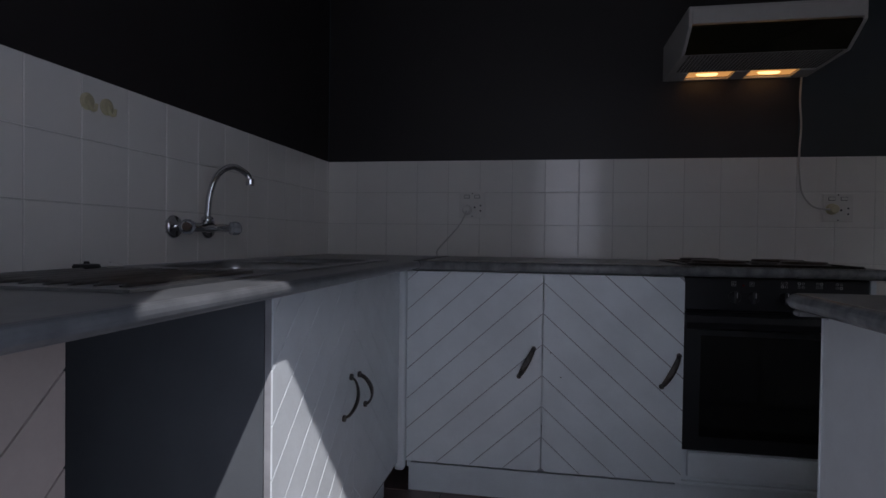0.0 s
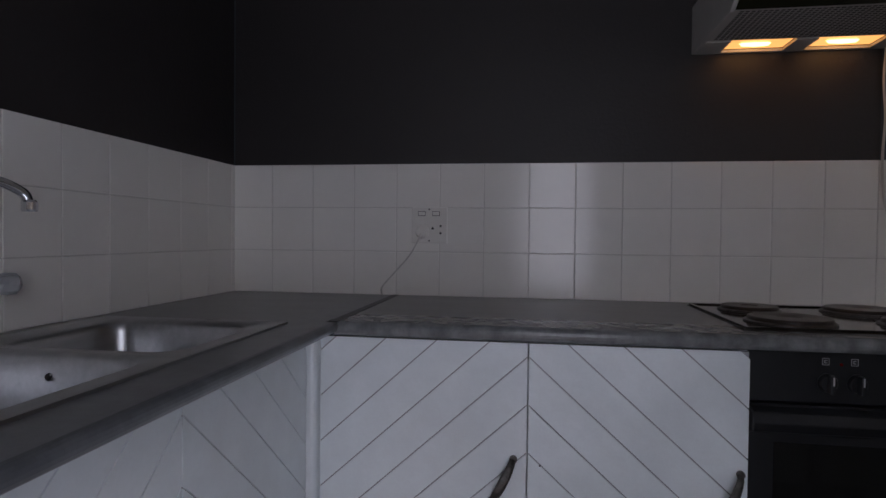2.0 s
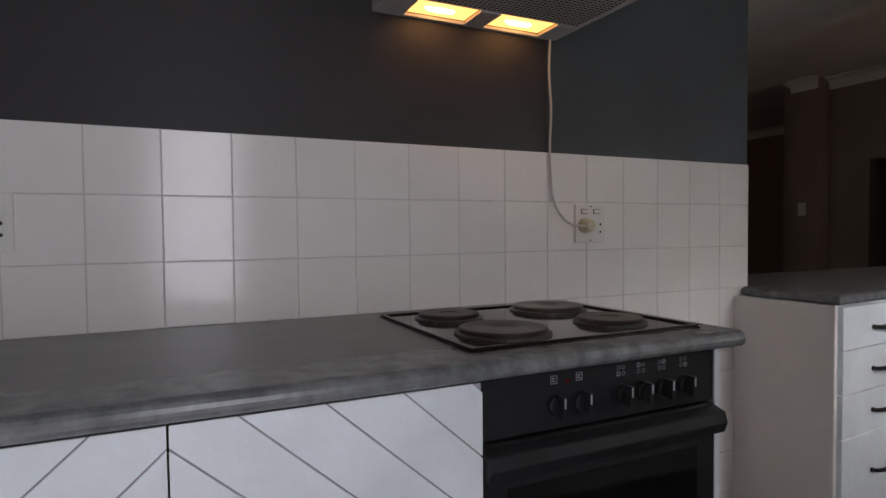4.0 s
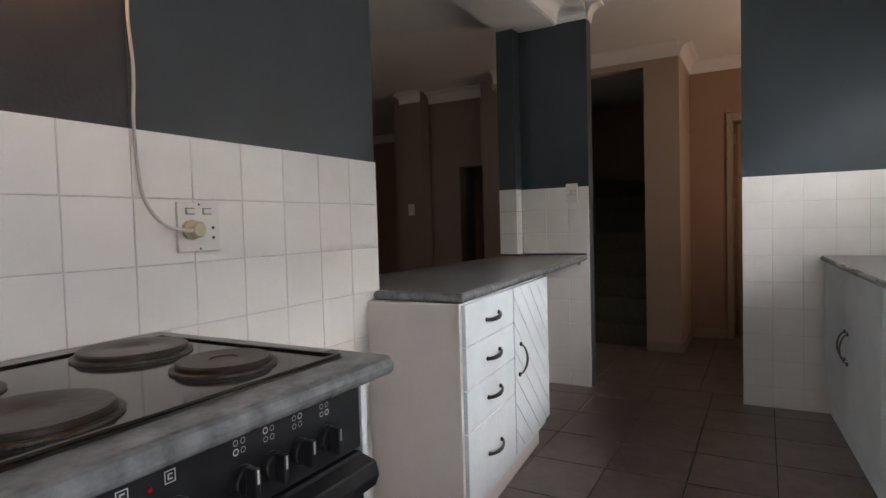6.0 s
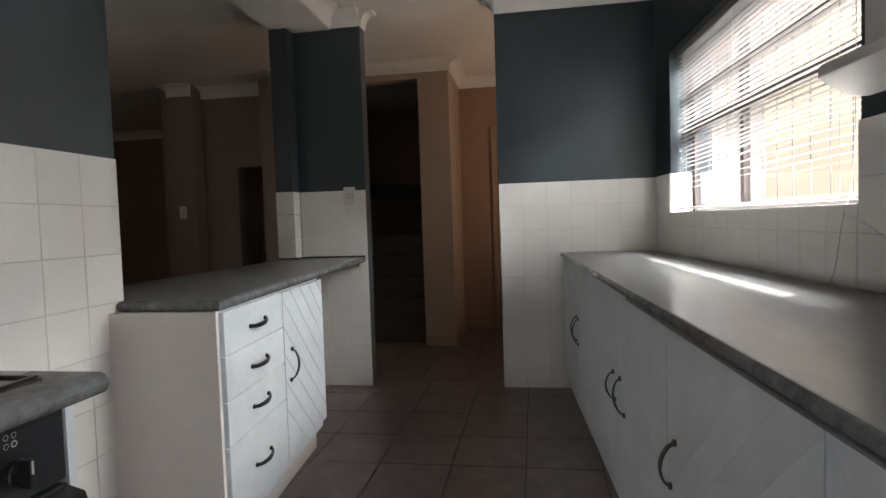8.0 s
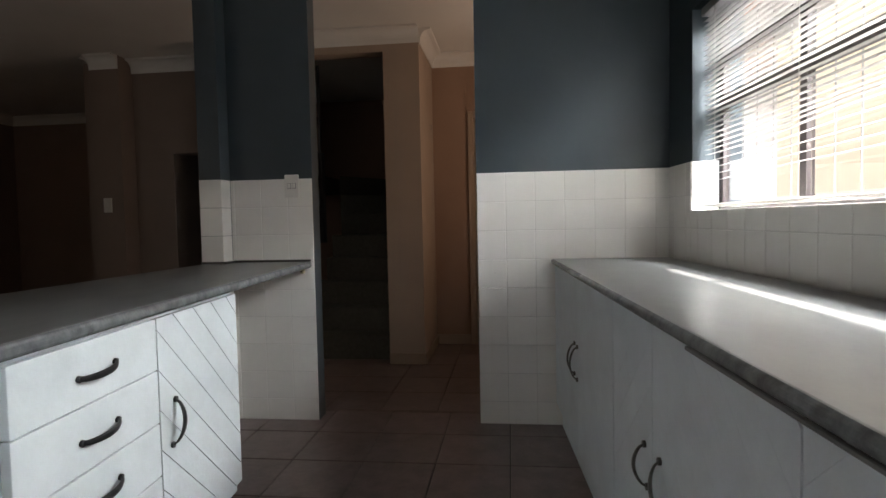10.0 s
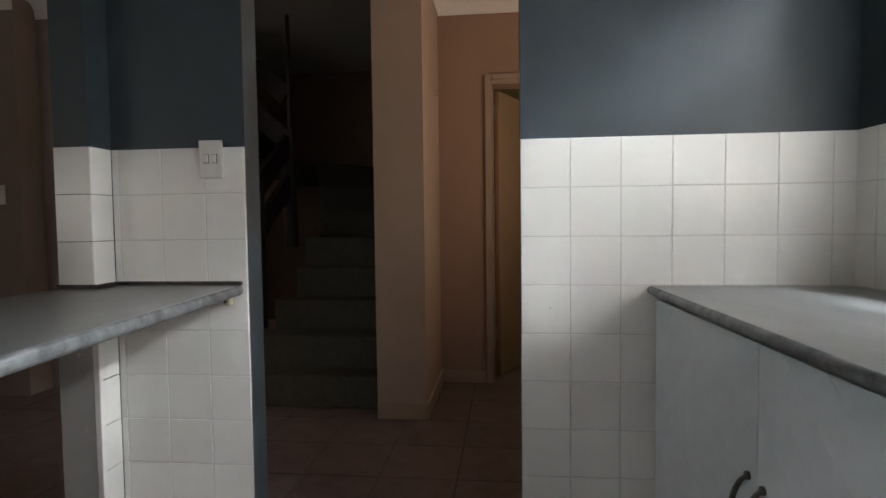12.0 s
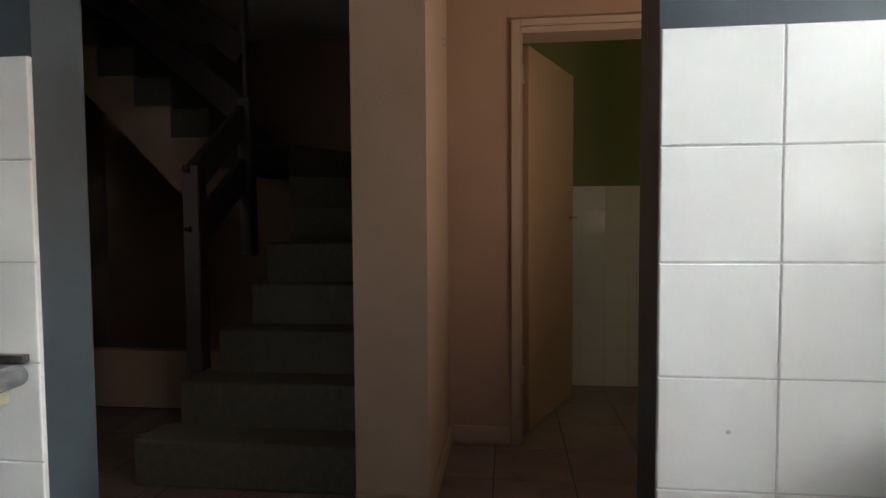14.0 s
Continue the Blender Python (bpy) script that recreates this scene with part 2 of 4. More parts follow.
def tube(points, r, n=10, bm=None, flat=1.0, up=(0, 0, 1)):
    bm = bm or bmesh.new()
    pts = [Vector(p) for p in points]
    rings, s = [], None
    for i, p in enumerate(pts):
        d = (pts[min(i + 1, len(pts) - 1)] - pts[max(i - 1, 0)]).normalized()
        if s is None:
            u = Vector(up) if abs(Vector(up).dot(d)) < 0.95 else Vector((1, 0, 0))
            s = d.cross(u).normalized()
        else:
            s = (s - d * s.dot(d)).normalized()
        w = s.cross(d)
        rad = r[i] if isinstance(r, (list, tuple)) else r
        rings.append([bm.verts.new(p + s * rad * math.cos(2 * math.pi * k / n) + w * rad * flat * math.sin(2 * math.pi * k / n)) for k in range(n)])
    for a, b in zip(rings, rings[1:]):
        for i in range(n):
            bm.faces.new((a[i], a[(i + 1) % n], b[(i + 1) % n], b[i]))
    bm.faces.new(rings[0])
    bm.faces.new(rings[-1][::-1])
    return bm


def curve_pts(ctrl, n=8):
    """A smooth line through control points."""
    c = [Vector(p) for p in ctrl]
    c = [c[0] * 2 - c[1], *c, c[-1] * 2 - c[-2]]
    out = []
    for i in range(1, len(c) - 2):
        for k in range(n):
            t = k / n
            out.append(0.5 * (2 * c[i] + (c[i + 1] - c[i - 1]) * t + (2 * c[i - 1] - 5 * c[i] + 4 * c[i + 1] - c[i + 2]) * t * t
                              + (3 * c[i] - c[i - 1] - 3 * c[i + 1] + c[i + 2]) * t ** 3))
    return out + [c[-2]]


def rounded(cx, cy, w, d, r, n=5):
    out = []
    for k, (sx, sy) in enumerate(((1, 1), (-1, 1), (-1, -1), (1, -1))):
        for i in range(n + 1):
            a = math.pi / 2 * (k + i / n)
            out.append((cx + sx * (w / 2 - r) + r * math.cos(a), cy + sy * (d / 2 - r) + r * math.sin(a)))
    return out


def wall(name, x0, x1, y0, y1, z0, z1, material, label, m=None):
    ob = part(name, bx(x0, x1, y0, y1, z0, z1), material, None, label, "structure")
    return ob


def clip(poly, n, c, keep):
    """The part of a polygon where n.p <= c (keep 1) or >= c (keep -1)."""
    out = []
    for i, p in enumerate(poly):
        q = poly[(i + 1) % len(poly)]
        dp, dq = (n[0] * p[0] + n[1] * p[1] - c) * keep, (n[0] * q[0] + n[1] * q[1] - c) * keep
        if dp <= 0:
            out.append(p)
        if (dp < 0 < dq) or (dq < 0 < dp):
            t = dp / (dp - dq)
            out.append((p[0] + (q[0] - p[0]) * t, p[1] + (q[1] - p[1]) * t))
    return out


def boarded_door(parent, w, h, rising, m, material="white", step=0.110, first=0.031, faint=False):
    """A door in its own plane: x across 0..w, z up 0..h, face at y = 0 looking to -y, of slanting boards over a backing."""
    door = part("door", bx(0.001, w - 0.001, 0.004, 0.018, 0.001, h - 0.001, m=m), "white" if faint else "groove", parent)
    gap = 0.00035 if faint else 0.0015
    s = math.sin(radians(42)) * (-1 if rising else 1)
    n = (s, math.cos(radians(42)))
    pitch = step * n[1]
    lo, hi = min(0, n[0] * w), max(0, n[0] * w) + n[1] * h
    c = (n[0] * w if rising else 0) + n[1] * (h - first)
    while c > lo - pitch:
        c -= pitch
    while c < hi:
        poly = [(0, 0), (w, 0), (w, h), (0, h)]
        poly = clip(poly, n, c + gap, -1)
        if len(poly) > 2:
            poly = clip(poly, n, c + pitch - gap, 1)
        if len(poly) > 2:
            area = abs(sum(a[0] * b[1] - b[0] * a[1] for a, b in zip(poly, poly[1:] + poly[:1]))) / 2
            if area > 0.0004:
                bm = prism(poly, 1, 0.0, 0.004)
                bmesh.ops.transform(bm, matrix=m, verts=bm.verts)
                part("board", bm, material, door)
        c += pitch
    return door


def strap(parent, a, b, out, material="antique", name="handle", label="arched metal strap handle", depth=0.028, wide=0.0098, flat=0.38):
    """An arched strap handle from a to b that stands off along out."""
    a, b, out = Vector(a), Vector(b), Vector(out)
    pts, rad = [], []
    for i in range(15):
        t = i / 14
        pts.append(a.lerp(b, t) + out * (0.004 + depth * math.sin(math.pi * t) ** 0.6))
        rad.append(wide * (0.75 + 0.35 * math.sin(math.pi * t)))
    bm = tube(pts, rad, 8, flat=flat, up=out)
    for p in (a, b):
        d = (b - a).normalized()
        tube([p, p + out * 0.007], wide * 0.9, 10, bm)
    return part(name, bm, material, parent, label, smooth=True)


# ---- tiles ----
TT = 1.32
TILE = 0.15
_tiles = {}


def tile_mesh(w, h):
    key = (round(w, 3), round(h, 3))
    if key not in _tiles:
        bm = bmesh.new()
        g, b, t = 0.0009, 0.0016, 0.0052
        x, z = key[0] / 2 - g, key[1] / 2 - g
        back = [bm.verts.new((sx * x, t, sz * z)) for sx, sz in ((-1, -1), (1, -1), (1, 1), (-1, 1))]
        mid = [bm.verts.new((sx * x, b * 0.7, sz * z)) for sx, sz in ((-1, -1), (1, -1), (1, 1), (-1, 1))]
        top = [bm.verts.new((sx * (x - b), 0, sz * (z - b))) for sx, sz in ((-1, -1), (1, -1), (1, 1), (-1, 1))]
        for i in range(4):
            j = (i + 1) % 4
            bm.faces.new((back[i], back[j], mid[j], mid[i]))
            bm.faces.new((mid[i], mid[j], top[j], top[i]))
        bm.faces.new(top)
        _tiles[key] = mesh_of("tile", bm, "tile")
    return _tiles[key]


def spans(a, b, origin, pitch):
    """Cuts a..b at origin + k * pitch."""
    cuts = [a]
    k = math.ceil((a - origin) / pitch + 1e-6)
    while origin + k * pitch < b - 1e-4:
        if origin + k * pitch > a + 0.004:
            cuts.append(origin + k * pitch)
        k += 1
    cuts.append(b)
    return [(p, q) for p, q in zip(cuts, cuts[1:]) if q - p > 0.006]


TILED = []


def tiled(parent, place, turn, a, b, z0, z1, origin, skip=None, zorigin=TT):
    """Notes a field of wall tiles. place(u) gives (x, y) of the face at u along the wall; turn: degrees about z of a tile that faces -y."""
    TILED.append((parent, place, turn, a, b, z0, z1, origin, skip, zorigin))


def lay_tiles():
    rng = random.Random(5)
    for parent, place, turn, a, b, z0, z1, origin, skip, zo in TILED:
        lean = SKEW if parent is wall_south else Matrix()
        for u0, u1 in spans(a, b, origin, TILE):
            for w0, w1 in spans(z0, z1, zo, TILE):
                if skip and skip((u0 + u1) / 2, (w0 + w1) / 2):
                    continue
                u, w = (u0 + u1) / 2, (w0 + w1) / 2
                ob = new("tile", tile_mesh(u1 - u0, w1 - w0))
                x, y = place(u)
                ob.matrix_world = lean @ pose(x, y, w, rng.uniform(-0.12, 0.12), 0, turn + rng.uniform(-0.12, 0.12))
                ob.parent = parent

# ---- structure ----
CEIL = 2.50
XS = 5.08          # east wall of the kitchen
YS = -2.05         # south wall
floor = part("floor", bx(-0.3, 10.2, -4.0, 6.2, -0.12, -0.006), "fgrout", None, "brown ceramic tiled floor with dark joints", "structure")
bmg = bmesh.new()
box(bmg, -60, 60, -70, 60, -0.3, -0.13)
ground = part("ground", bmg, "ground", None, "pale outdoor paving", "structure")

wall_north = wall("wall_north", -0.2, 3.0, 0.0045, 0.22, 0, CEIL, "slate", "slate grey painted wall with white tiles")
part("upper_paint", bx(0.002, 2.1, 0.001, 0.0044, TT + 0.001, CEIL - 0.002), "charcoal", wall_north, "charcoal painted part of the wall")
part("grout", bx(0.0, 2.9995, -0.0018, 0.0044, 0.0, TT - 0.001), "grout", wall_north, "pale tile grout")
tiled(wall_north, lambda u: (u, -0.004), 0, 0.0, 3.0, 0.87, TT, 0.146)
tiled(wall_north, lambda u: (u, -0.004), 0, 2.172, 3.0, 0.0, 0.87, 0.146)
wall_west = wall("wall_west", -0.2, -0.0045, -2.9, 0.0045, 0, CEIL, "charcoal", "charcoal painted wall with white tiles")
part("grout", bx(-0.0044, 0.0018, -2.72, -0.003, 0.8, TT - 0.001), "grout", wall_west, "pale tile grout")
tiled(wall_west, lambda u: (0.004, u), 90, -2.72, 0.0, 0.87, TT, -0.778)

# east wall: the piece with the light switch, and the stub beside the long worktop
JY0, JY1 = -0.20, 0.26
wall_east = part("wall_east", prism([(XS + 0.0045, JY0), (XS + 0.0045, JY1 + 0.005), (4.979, JY1 + 0.005), (4.979, 0.385), (XS + 0.108, 0.385), (XS + 0.108, JY0)], 2, 0, CEIL), "slate",
                 None, "slate grey painted wall with white tiles and a light switch", "structure")
part("grout", bx(XS - 0.0018, XS + 0.0044, JY0 + 0.0005, JY1, 0, TT - 0.001), "grout", wall_east, "pale tile grout")
tiled(wall_east, lambda u: (XS - 0.004, -u), -90, -JY1, -JY0, 0, TT, 0.213)
tiled(wall_east, lambda u: (4.975, -u), -90, -0.385, -JY1, 0.88, TT, -0.385)
tiled(wall_east, lambda u: (u, JY1), 0, 4.976, XS - 0.004, 0.0, TT, 4.976)
SY = -1.084
stub = part("wall_east_stub", bx(XS + 0.0045, XS + 0.108, YS - 0.2, SY, 0, CEIL), "slate", None, "slate grey painted wall with white tiles", "structure")
part("grout", bx(XS - 0.0018, XS + 0.0044, YS, SY - 0.0005, 0, TT - 0.001), "grout", stub, "pale tile grout")
tiled(stub, lambda u: (XS - 0.004, -u), -90, -SY, -YS, 0, TT, -SY)

# south wall with the window
WX0, WX1, WZ0, WZ1 = 3.035, 4.775, 1.10, 1.985
SKEW = Matrix.Translation((XS, YS, 0)) @ pose(0, 0, 0, 0, 0, 3.0) @ Matrix.Translation((-XS, -YS, 0))
YO = -2.28
ws = bmesh.new()
box(ws, 1.45, WX0, YO, YS - 0.0045, 0, CEIL)
box(ws, WX1, XS + 0.108, YO, YS - 0.0045, 0, CEIL)
box(ws, WX0, WX1, YO, YS - 0.0045, 0, WZ0 - 0.006)
box(ws, WX0, WX1, YO, YS - 0.0045, WZ1, CEIL)
wall_south = part("wall_south", ws, "slate", None, "slate grey painted wall round a window", "structure")
gb = bmesh.new()
box(gb, 1.46, WX0, YS - 0.0044, YS + 0.0018, 0.8, TT - 0.001)
box(gb, WX1, XS, YS - 0.0044, YS + 0.0018, 0.8, TT - 0.001)
box(gb, WX0, WX1, YS - 0.0044, YS + 0.0018, 0.8, WZ0 - 0.006)
part("grout", gb, "grout", wall_south, "pale tile grout")
for a_, b_, top_ in ((-XS, -WX1, TT), (-WX1, -WX0, WZ0), (-WX0, -1.46, TT)):
    tiled(wall_south, lambda u: (-u, YS + 0.004), 180, a_, b_, 0.87, top_, -XS + 0.09)
tiled(wall_south, lambda u: (WX1 - 0.004, -u), -90, -YS, -YS + 0.12, WZ0, TT, -YS)
tiled(wall_south, lambda u: (WX0 + 0.004, u), 90, YS - 0.12, YS, WZ0, TT, YS - 0.15)
sill = part("window_sill", bx(WX0, WX1, YS - 0.13, YS + 0.002, WZ0 - 0.006, WZ0, 0.0015), "tile", None, "white tiled window sill", "structure")

for ob_ in (wall_south, sill, *wall_south.children):
    ob_.data.transform(SKEW)

# entrance porch to the west of the south wall
# Unseen wall; its jamb and lintel are set to shape the sun patch.
DX0, DX1, DY = 0.985, 1.75, -2.90
wp = bmesh.new()
box(wp, -0.2, DX0, DY, DY + 0.1, 0, CEIL)
box(wp, DX1, 2.15, DY, DY + 0.1, 0, CEIL)
box(wp, DX0, DX1, DY, DY + 0.1, 2.31, CEIL)
box(wp, 2.00, 2.15, DY + 0.1, -2.48, 0, CEIL)
part("wall_porch", wp, "beige", None, "plain beige wall round a doorway", "structure")

# ceiling, beam, cornices
cb = bmesh.new()
box(cb, -0.2, 2.15, -2.91, 6.2, CEIL, CEIL + 0.15)
box(cb, 2.15, 5.188, -2.33, 6.2, CEIL, CEIL + 0.15)
box(cb, 5.188, 10.2, -3.45, 6.2, CEIL, CEIL + 0.15)
ceiling = part("ceiling", cb, "ceiling", None, "white painted ceiling", "structure")
part("beam", bx(3.0, 5.24, 0.0, 0.385, 2.385, CEIL - 0.001, 0.004), "ceiling", None, "white painted ceiling beam", "structure")


def cornice(name, a, b, side, trim=0.0):
    """A cove along a line a..b on plan; side: the way into the room."""
    a, b, s = Vector((*a, 0)), Vector((*b, 0)), Vector((*side, 0))
    prof = [(0, 0), (0, -0.088), (0.008, -0.09), (0.012, -0.075)]
    prof += [(0.012 + 0.062 * (1 - math.cos(radians(t))), -0.075 + 0.062 * math.sin(radians(t))) for t in (15, 30, 45, 60, 75, 90)]
    prof += [(0.088, -0.010), (0.09, 0)]
    bm = bmesh.new()
    ends = []
    for p in (a, b):
        ends.append([bm.verts.new(p + s * (u + 0.001) + Vector((0, 0, CEIL - 0.002 + v * 1.22))) for u, v in prof])
    n = len(prof)
    for i in range(n):
        bm.faces.new((ends[0][i], ends[0][(i + 1) % n], ends[1][(i + 1) % n], ends[1][i]))
    bm.faces.new(ends[0])
    bm.faces.new(ends[1][::-1])
    return part(name, bm, "ceiling", None, "white plaster cornice", "structure")


cornice("cornice", (XS, YS), (XS, SY - 0.0), (-1, 0))
cornice("cornice", (1.45, YS), (XS, YS), (0, 1)).data.transform(SKEW)
cornice("cornice", (0, 0), (3.0, 0), (0, -1))
cornice("cornice", (3.0, 0), (5.08, 0), (0, -1))
cornice("cornice", (0, -2.7), (0, 0), (1, 0))
cornice("cornice", (XS, -0.0), (XS, JY0), (-1, 0))
cornice("cornice", (XS, JY0), (XS + 0.108, JY0), (0, -1))
cornice("cornice", (XS, SY), (XS + 0.108, SY), (0, 1))
cornice("cornice", (XS + 0.108, SY), (XS + 0.108, -2.25), (1, 0))

# hall
PX, PY0, PY1, HX = 6.33, -0.605, -0.335, 7.06
hw = bmesh.new()
box(hw, PX, 7.199, PY0, PY1, 0, CEIL)
wall_hall = part("wall_hall", hw, "beige", None, "beige painted wall end beside the stairs", "structure")
part("baseboard", bx(PX - 0.014, HX - 0.001, PY0 - 0.014, PY0 - 0.0005, 0, 0.085, 0.003), "frame", None, "painted skirting board", "structure")
part("baseboard", bx(PX - 0.014, PX - 0.0005, PY0, PY1, 0, 0.085, 0.003), "frame", None, "painted skirting board", "structure")
DY1, DY0 = -0.950, -1.70     # bathroom doorway
dw = bmesh.new()
box(dw, HX, HX + 0.14, DY1, PY0, 0, CEIL)
box(dw, HX, HX + 0.14, -3.4, DY0, 0, CEIL)
box(dw, HX, HX + 0.14, DY0, DY1, 1.97, CEIL)
part("wall_hall_east", dw, "rose", None, "brown painted wall with a doorway", "structure")
part("baseboard", bx(HX - 0.014, HX - 0.0005, DY1 + 0.046, PY0 - 0.015, 0, 0.085, 0.003), "frame", None, "painted skirting board", "structure")
fr = bmesh.new()
box(fr, HX - 0.018, HX + 0.15, DY1 - 0.008, DY1, 0, 1.94, 0.003)
box(fr, HX - 0.018, HX + 0.15, DY0, DY0 + 0.03, 0, 1.94, 0.003)
box(fr, HX - 0.018, HX + 0.15, DY0, DY1, 1.94, 1.97, 0.003)
box(fr, HX - 0.024, HX - 0.0005, DY1 + 0.0005, DY1 + 0.045, 0, 2.005, 0.004)
box(fr, HX - 0.024, HX - 0.0005, DY0 - 0.045, DY0 - 0.0005, 0, 2.005, 0.004)
box(fr, HX - 0.024, HX - 0.0005, DY0, DY1, 1.971, 2.005, 0.004)
part("door_frame", fr, "frame", None, "painted timber door frame", "structure")
wall("wall_hall_south", XS + 0.05, HX, -2.37, -2.2515, 0, CEIL, "rose", "brown painted wall")
cornice("cornice", (PX, PY0), (HX, PY0), (0, -1))
cornice("cornice", (HX, -2.25), (HX, PY0), (-1, 0))
cornice("cornice", (PX, PY0), (PX, 1.0), (-1, 0))
# bathroom
bw = bmesh.new()
box(bw, 8.10, 8.2, -3.4, PY1, 0, CEIL)
box(bw, HX + 0.14, 8.10, PY0, PY1, 0, CEIL)
box(bw, HX + 0.14, 8.10, -3.4, -3.3, 0, CEIL)
wall_bath = part("wall_bathroom", bw, "green", None, "olive green painted bathroom wall with white tiles", "structure")
part("grout", bx(8.0912, 8.0988, -2.6, PY0 - 0.001, 0, TT - 0.03), "grout", wall_bath, "pale tile grout")
tiled(wall_bath, lambda u: (8.090, -u), -90, 0.61, 2.2, 0, TT - 0.03, 0.61, zorigin=TT - 0.03)

# stair hall and dining room
part("stair_header", bx(PX, PX + 0.14, PY1, 1.02, 2.34, CEIL - 0.001), "beige", None, "beige painted wall over the stair opening", "structure")
for a_ in ((7.2, 8.9, PY0, PY1, 0, 5.0), (6.47, 7.2, PY0, PY1, CEIL + 0.16, 5.0), (8.75, 8.9, PY1, 2.6, 0, 5.0), (PX, PX + 0.12, PY1, 2.6, CEIL + 0.16, 5.0)):
    wall("wall_stairs", *a_, "rose", "dim brown wall of the stair well")
for a_ in ((6.57, 6.72, 1.02, 1.25, 0, CEIL), (6.57, 6.75, 1.95, 2.2, 0, CEIL), (6.75, 6.90, 1.25, 2.4, 1.70, CEIL), (6.75, 6.90, 1.60, 2.4, 0, 1.70)):
    wall("wall_dining_nib", *a_, "umber", "brown painted wall beside a dark recess")
for a_ in ((6.91, 8.9, 2.4, 2.5, 0, 5.0), (8.8, 8.9, 2.5, 5.1, 0, CEIL), (1.9, 8.8, 5.0, 5.1, 0, CEIL), (1.9, 2.0, 0.22, 5.0, 0, CEIL)):
    wall("wall_dining", *a_, "umber", "dim brown dining room wall")
cornice("cornice", (8.8, 2.5), (8.8, 5.0), (-1, 0))
cornice("cornice", (2.0, 5.0), (8.8, 5.0), (0, -1))
cornice("cornice", (6.57, 2.2), (6.57, 1.95), (-1, 0))
cornice("cornice", (6.57, 2.2), (6.75, 2.2), (0, 1))
cornice("cornice", (6.75, 1.95), (6.75, 1.25), (-1, 0))

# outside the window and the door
# The wall glows by itself as a bright backdrop.
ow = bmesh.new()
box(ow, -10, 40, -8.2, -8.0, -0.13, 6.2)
outer = part("backdrop", ow, "ext", None, "plain plastered wall outside, glowing as a backdrop", "structure")
part("outer_roof", prism([(-7.7, 6.21), (-7.7, 6.3), (-10.5, 9.1), (-10.5, 8.9)], 0, -10, 40), "extroof", None, "red tiled roof", "structure")
part("eaves", prism([(-2.331, 2.24), (-2.62, 2.22), (-2.62, 2.36), (-2.331, 2.60)], 0, 2.2, 7.0), "extroof", None, "brown painted boarding under the eaves", "structure")
part("wing_plaster", bx(HX - 0.03, HX - 0.001, -3.40, -2.372, 0, CEIL), "cream", None, "pale plastered outer wall of the wing", "structure")

# ---- window ----
win = thing("window", "steel window with white bars and a lowered venetian blind in front", "window", (3.83, -2.19, WZ0))
fy0, fy1 = -2.205, -2.175
f = bmesh.new()
for x in (WX0 + 0.015, 4.11, WX1 - 0.015):
    box(f, x - 0.02, x + 0.02, fy0, fy1, WZ0, WZ1)
for z, half in ((WZ0 + 0.015, 0.018), (1.572, 0.027), (1.765, 0.008), (WZ1 - 0.015, 0.018)):
    box(f, WX0, WX1, fy0 - 0.002, fy1 + 0.002, z - half, z + half)


def put(name, bm, material, parent, label=""):
    ob = part(name, bm, material, None, label)
    ob.parent = parent
    ob.matrix_parent_inverse = parent.matrix_world.inverted()
    return ob


put("window_frame", f, "wframe", win, "dark steel window frame")
for x0, x1 in ((WX0 + 0.04, 4.085), (4.135, WX1 - 0.04)):
    for z0, z1 in ((WZ0 + 0.04, 1.54), (1.605, 1.752), (1.778, WZ1 - 0.04)):
        p = put("pane", bx(x0, x1, -2.192, -2.188, z0, z1), "glass", win, "clear glass pane")
        p.visible_shadow = False
for i in range(13):
    x = WX0 + 0.09 + i * 0.130
    put("bar", tube([(x, -2.235, WZ0), (x, -2.235, WZ1)], 0.0028, 8), "bar", win, "thin upright window bar")

blind = thing("venetian_blind", "white venetian blind with thin slats, some bent and uneven", "blind", (3.83, -2.10, WZ1))
put("head_rail", bx(WX0 + 0.02, WX1 - 0.02, -2.125, -2.085, WZ1 - 0.04, WZ1 - 0.002, 0.003), "slat", blind)
put("bottom_rail", bx(WX0 + 0.02, WX1 - 0.02, -2.118, -2.092, WZ0 + 0.012, WZ0 + 0.028, 0.004), "slat", blind)
rng = random.Random(3)
z = 1.248
while z < WZ1 - 0.05:
    bm = bmesh.new()
    rows = []
    low = 0.0
    for i in range(13):
        t = i / 12
        x = WX0 + 0.025 + t * (WX1 - WX0 - 0.05)
        sag = 0.030 * math.exp(-((t - 0.35) / 0.25) ** 2) * math.exp(-((z - 1.345) / 0.05) ** 2) - 0.035 * t * t * max(0.0, 1.34 - z) / 0.12 + rng.uniform(-0.0008, 0.0008)
        tilt = radians(-6 if z < 1.335 else -3)
        pr = []
        for s in (-1, -0.33, 0.33, 1):
            y = -2.105 + s * 0.0125 * math.cos(tilt)
            zz = z + sag + s * 0.0125 * math.sin(tilt) + 0.0015 * (1 - s * s)
            pr.append(bm.verts.new((x, y, zz)))
        rows.append(pr)
    for a, b in zip(rows, rows[1:]):
        for i in range(3):
            bm.faces.new((a[i], a[i + 1], b[i + 1], b[i]))
    bmesh.ops.solidify(bm, geom=bm.faces[:], thickness=0.0006)
    put("slat", bm, "slat", blind)
    z += 0.0215 if z > 1.335 else 0.0235
for x in (3.20, 3.98, 4.62):
    put("ladder_cord", tube([(x, -2.091, WZ0 + 0.02), (x, -2.091, WZ1 - 0.03)], 0.0012, 6), "cord", blind)
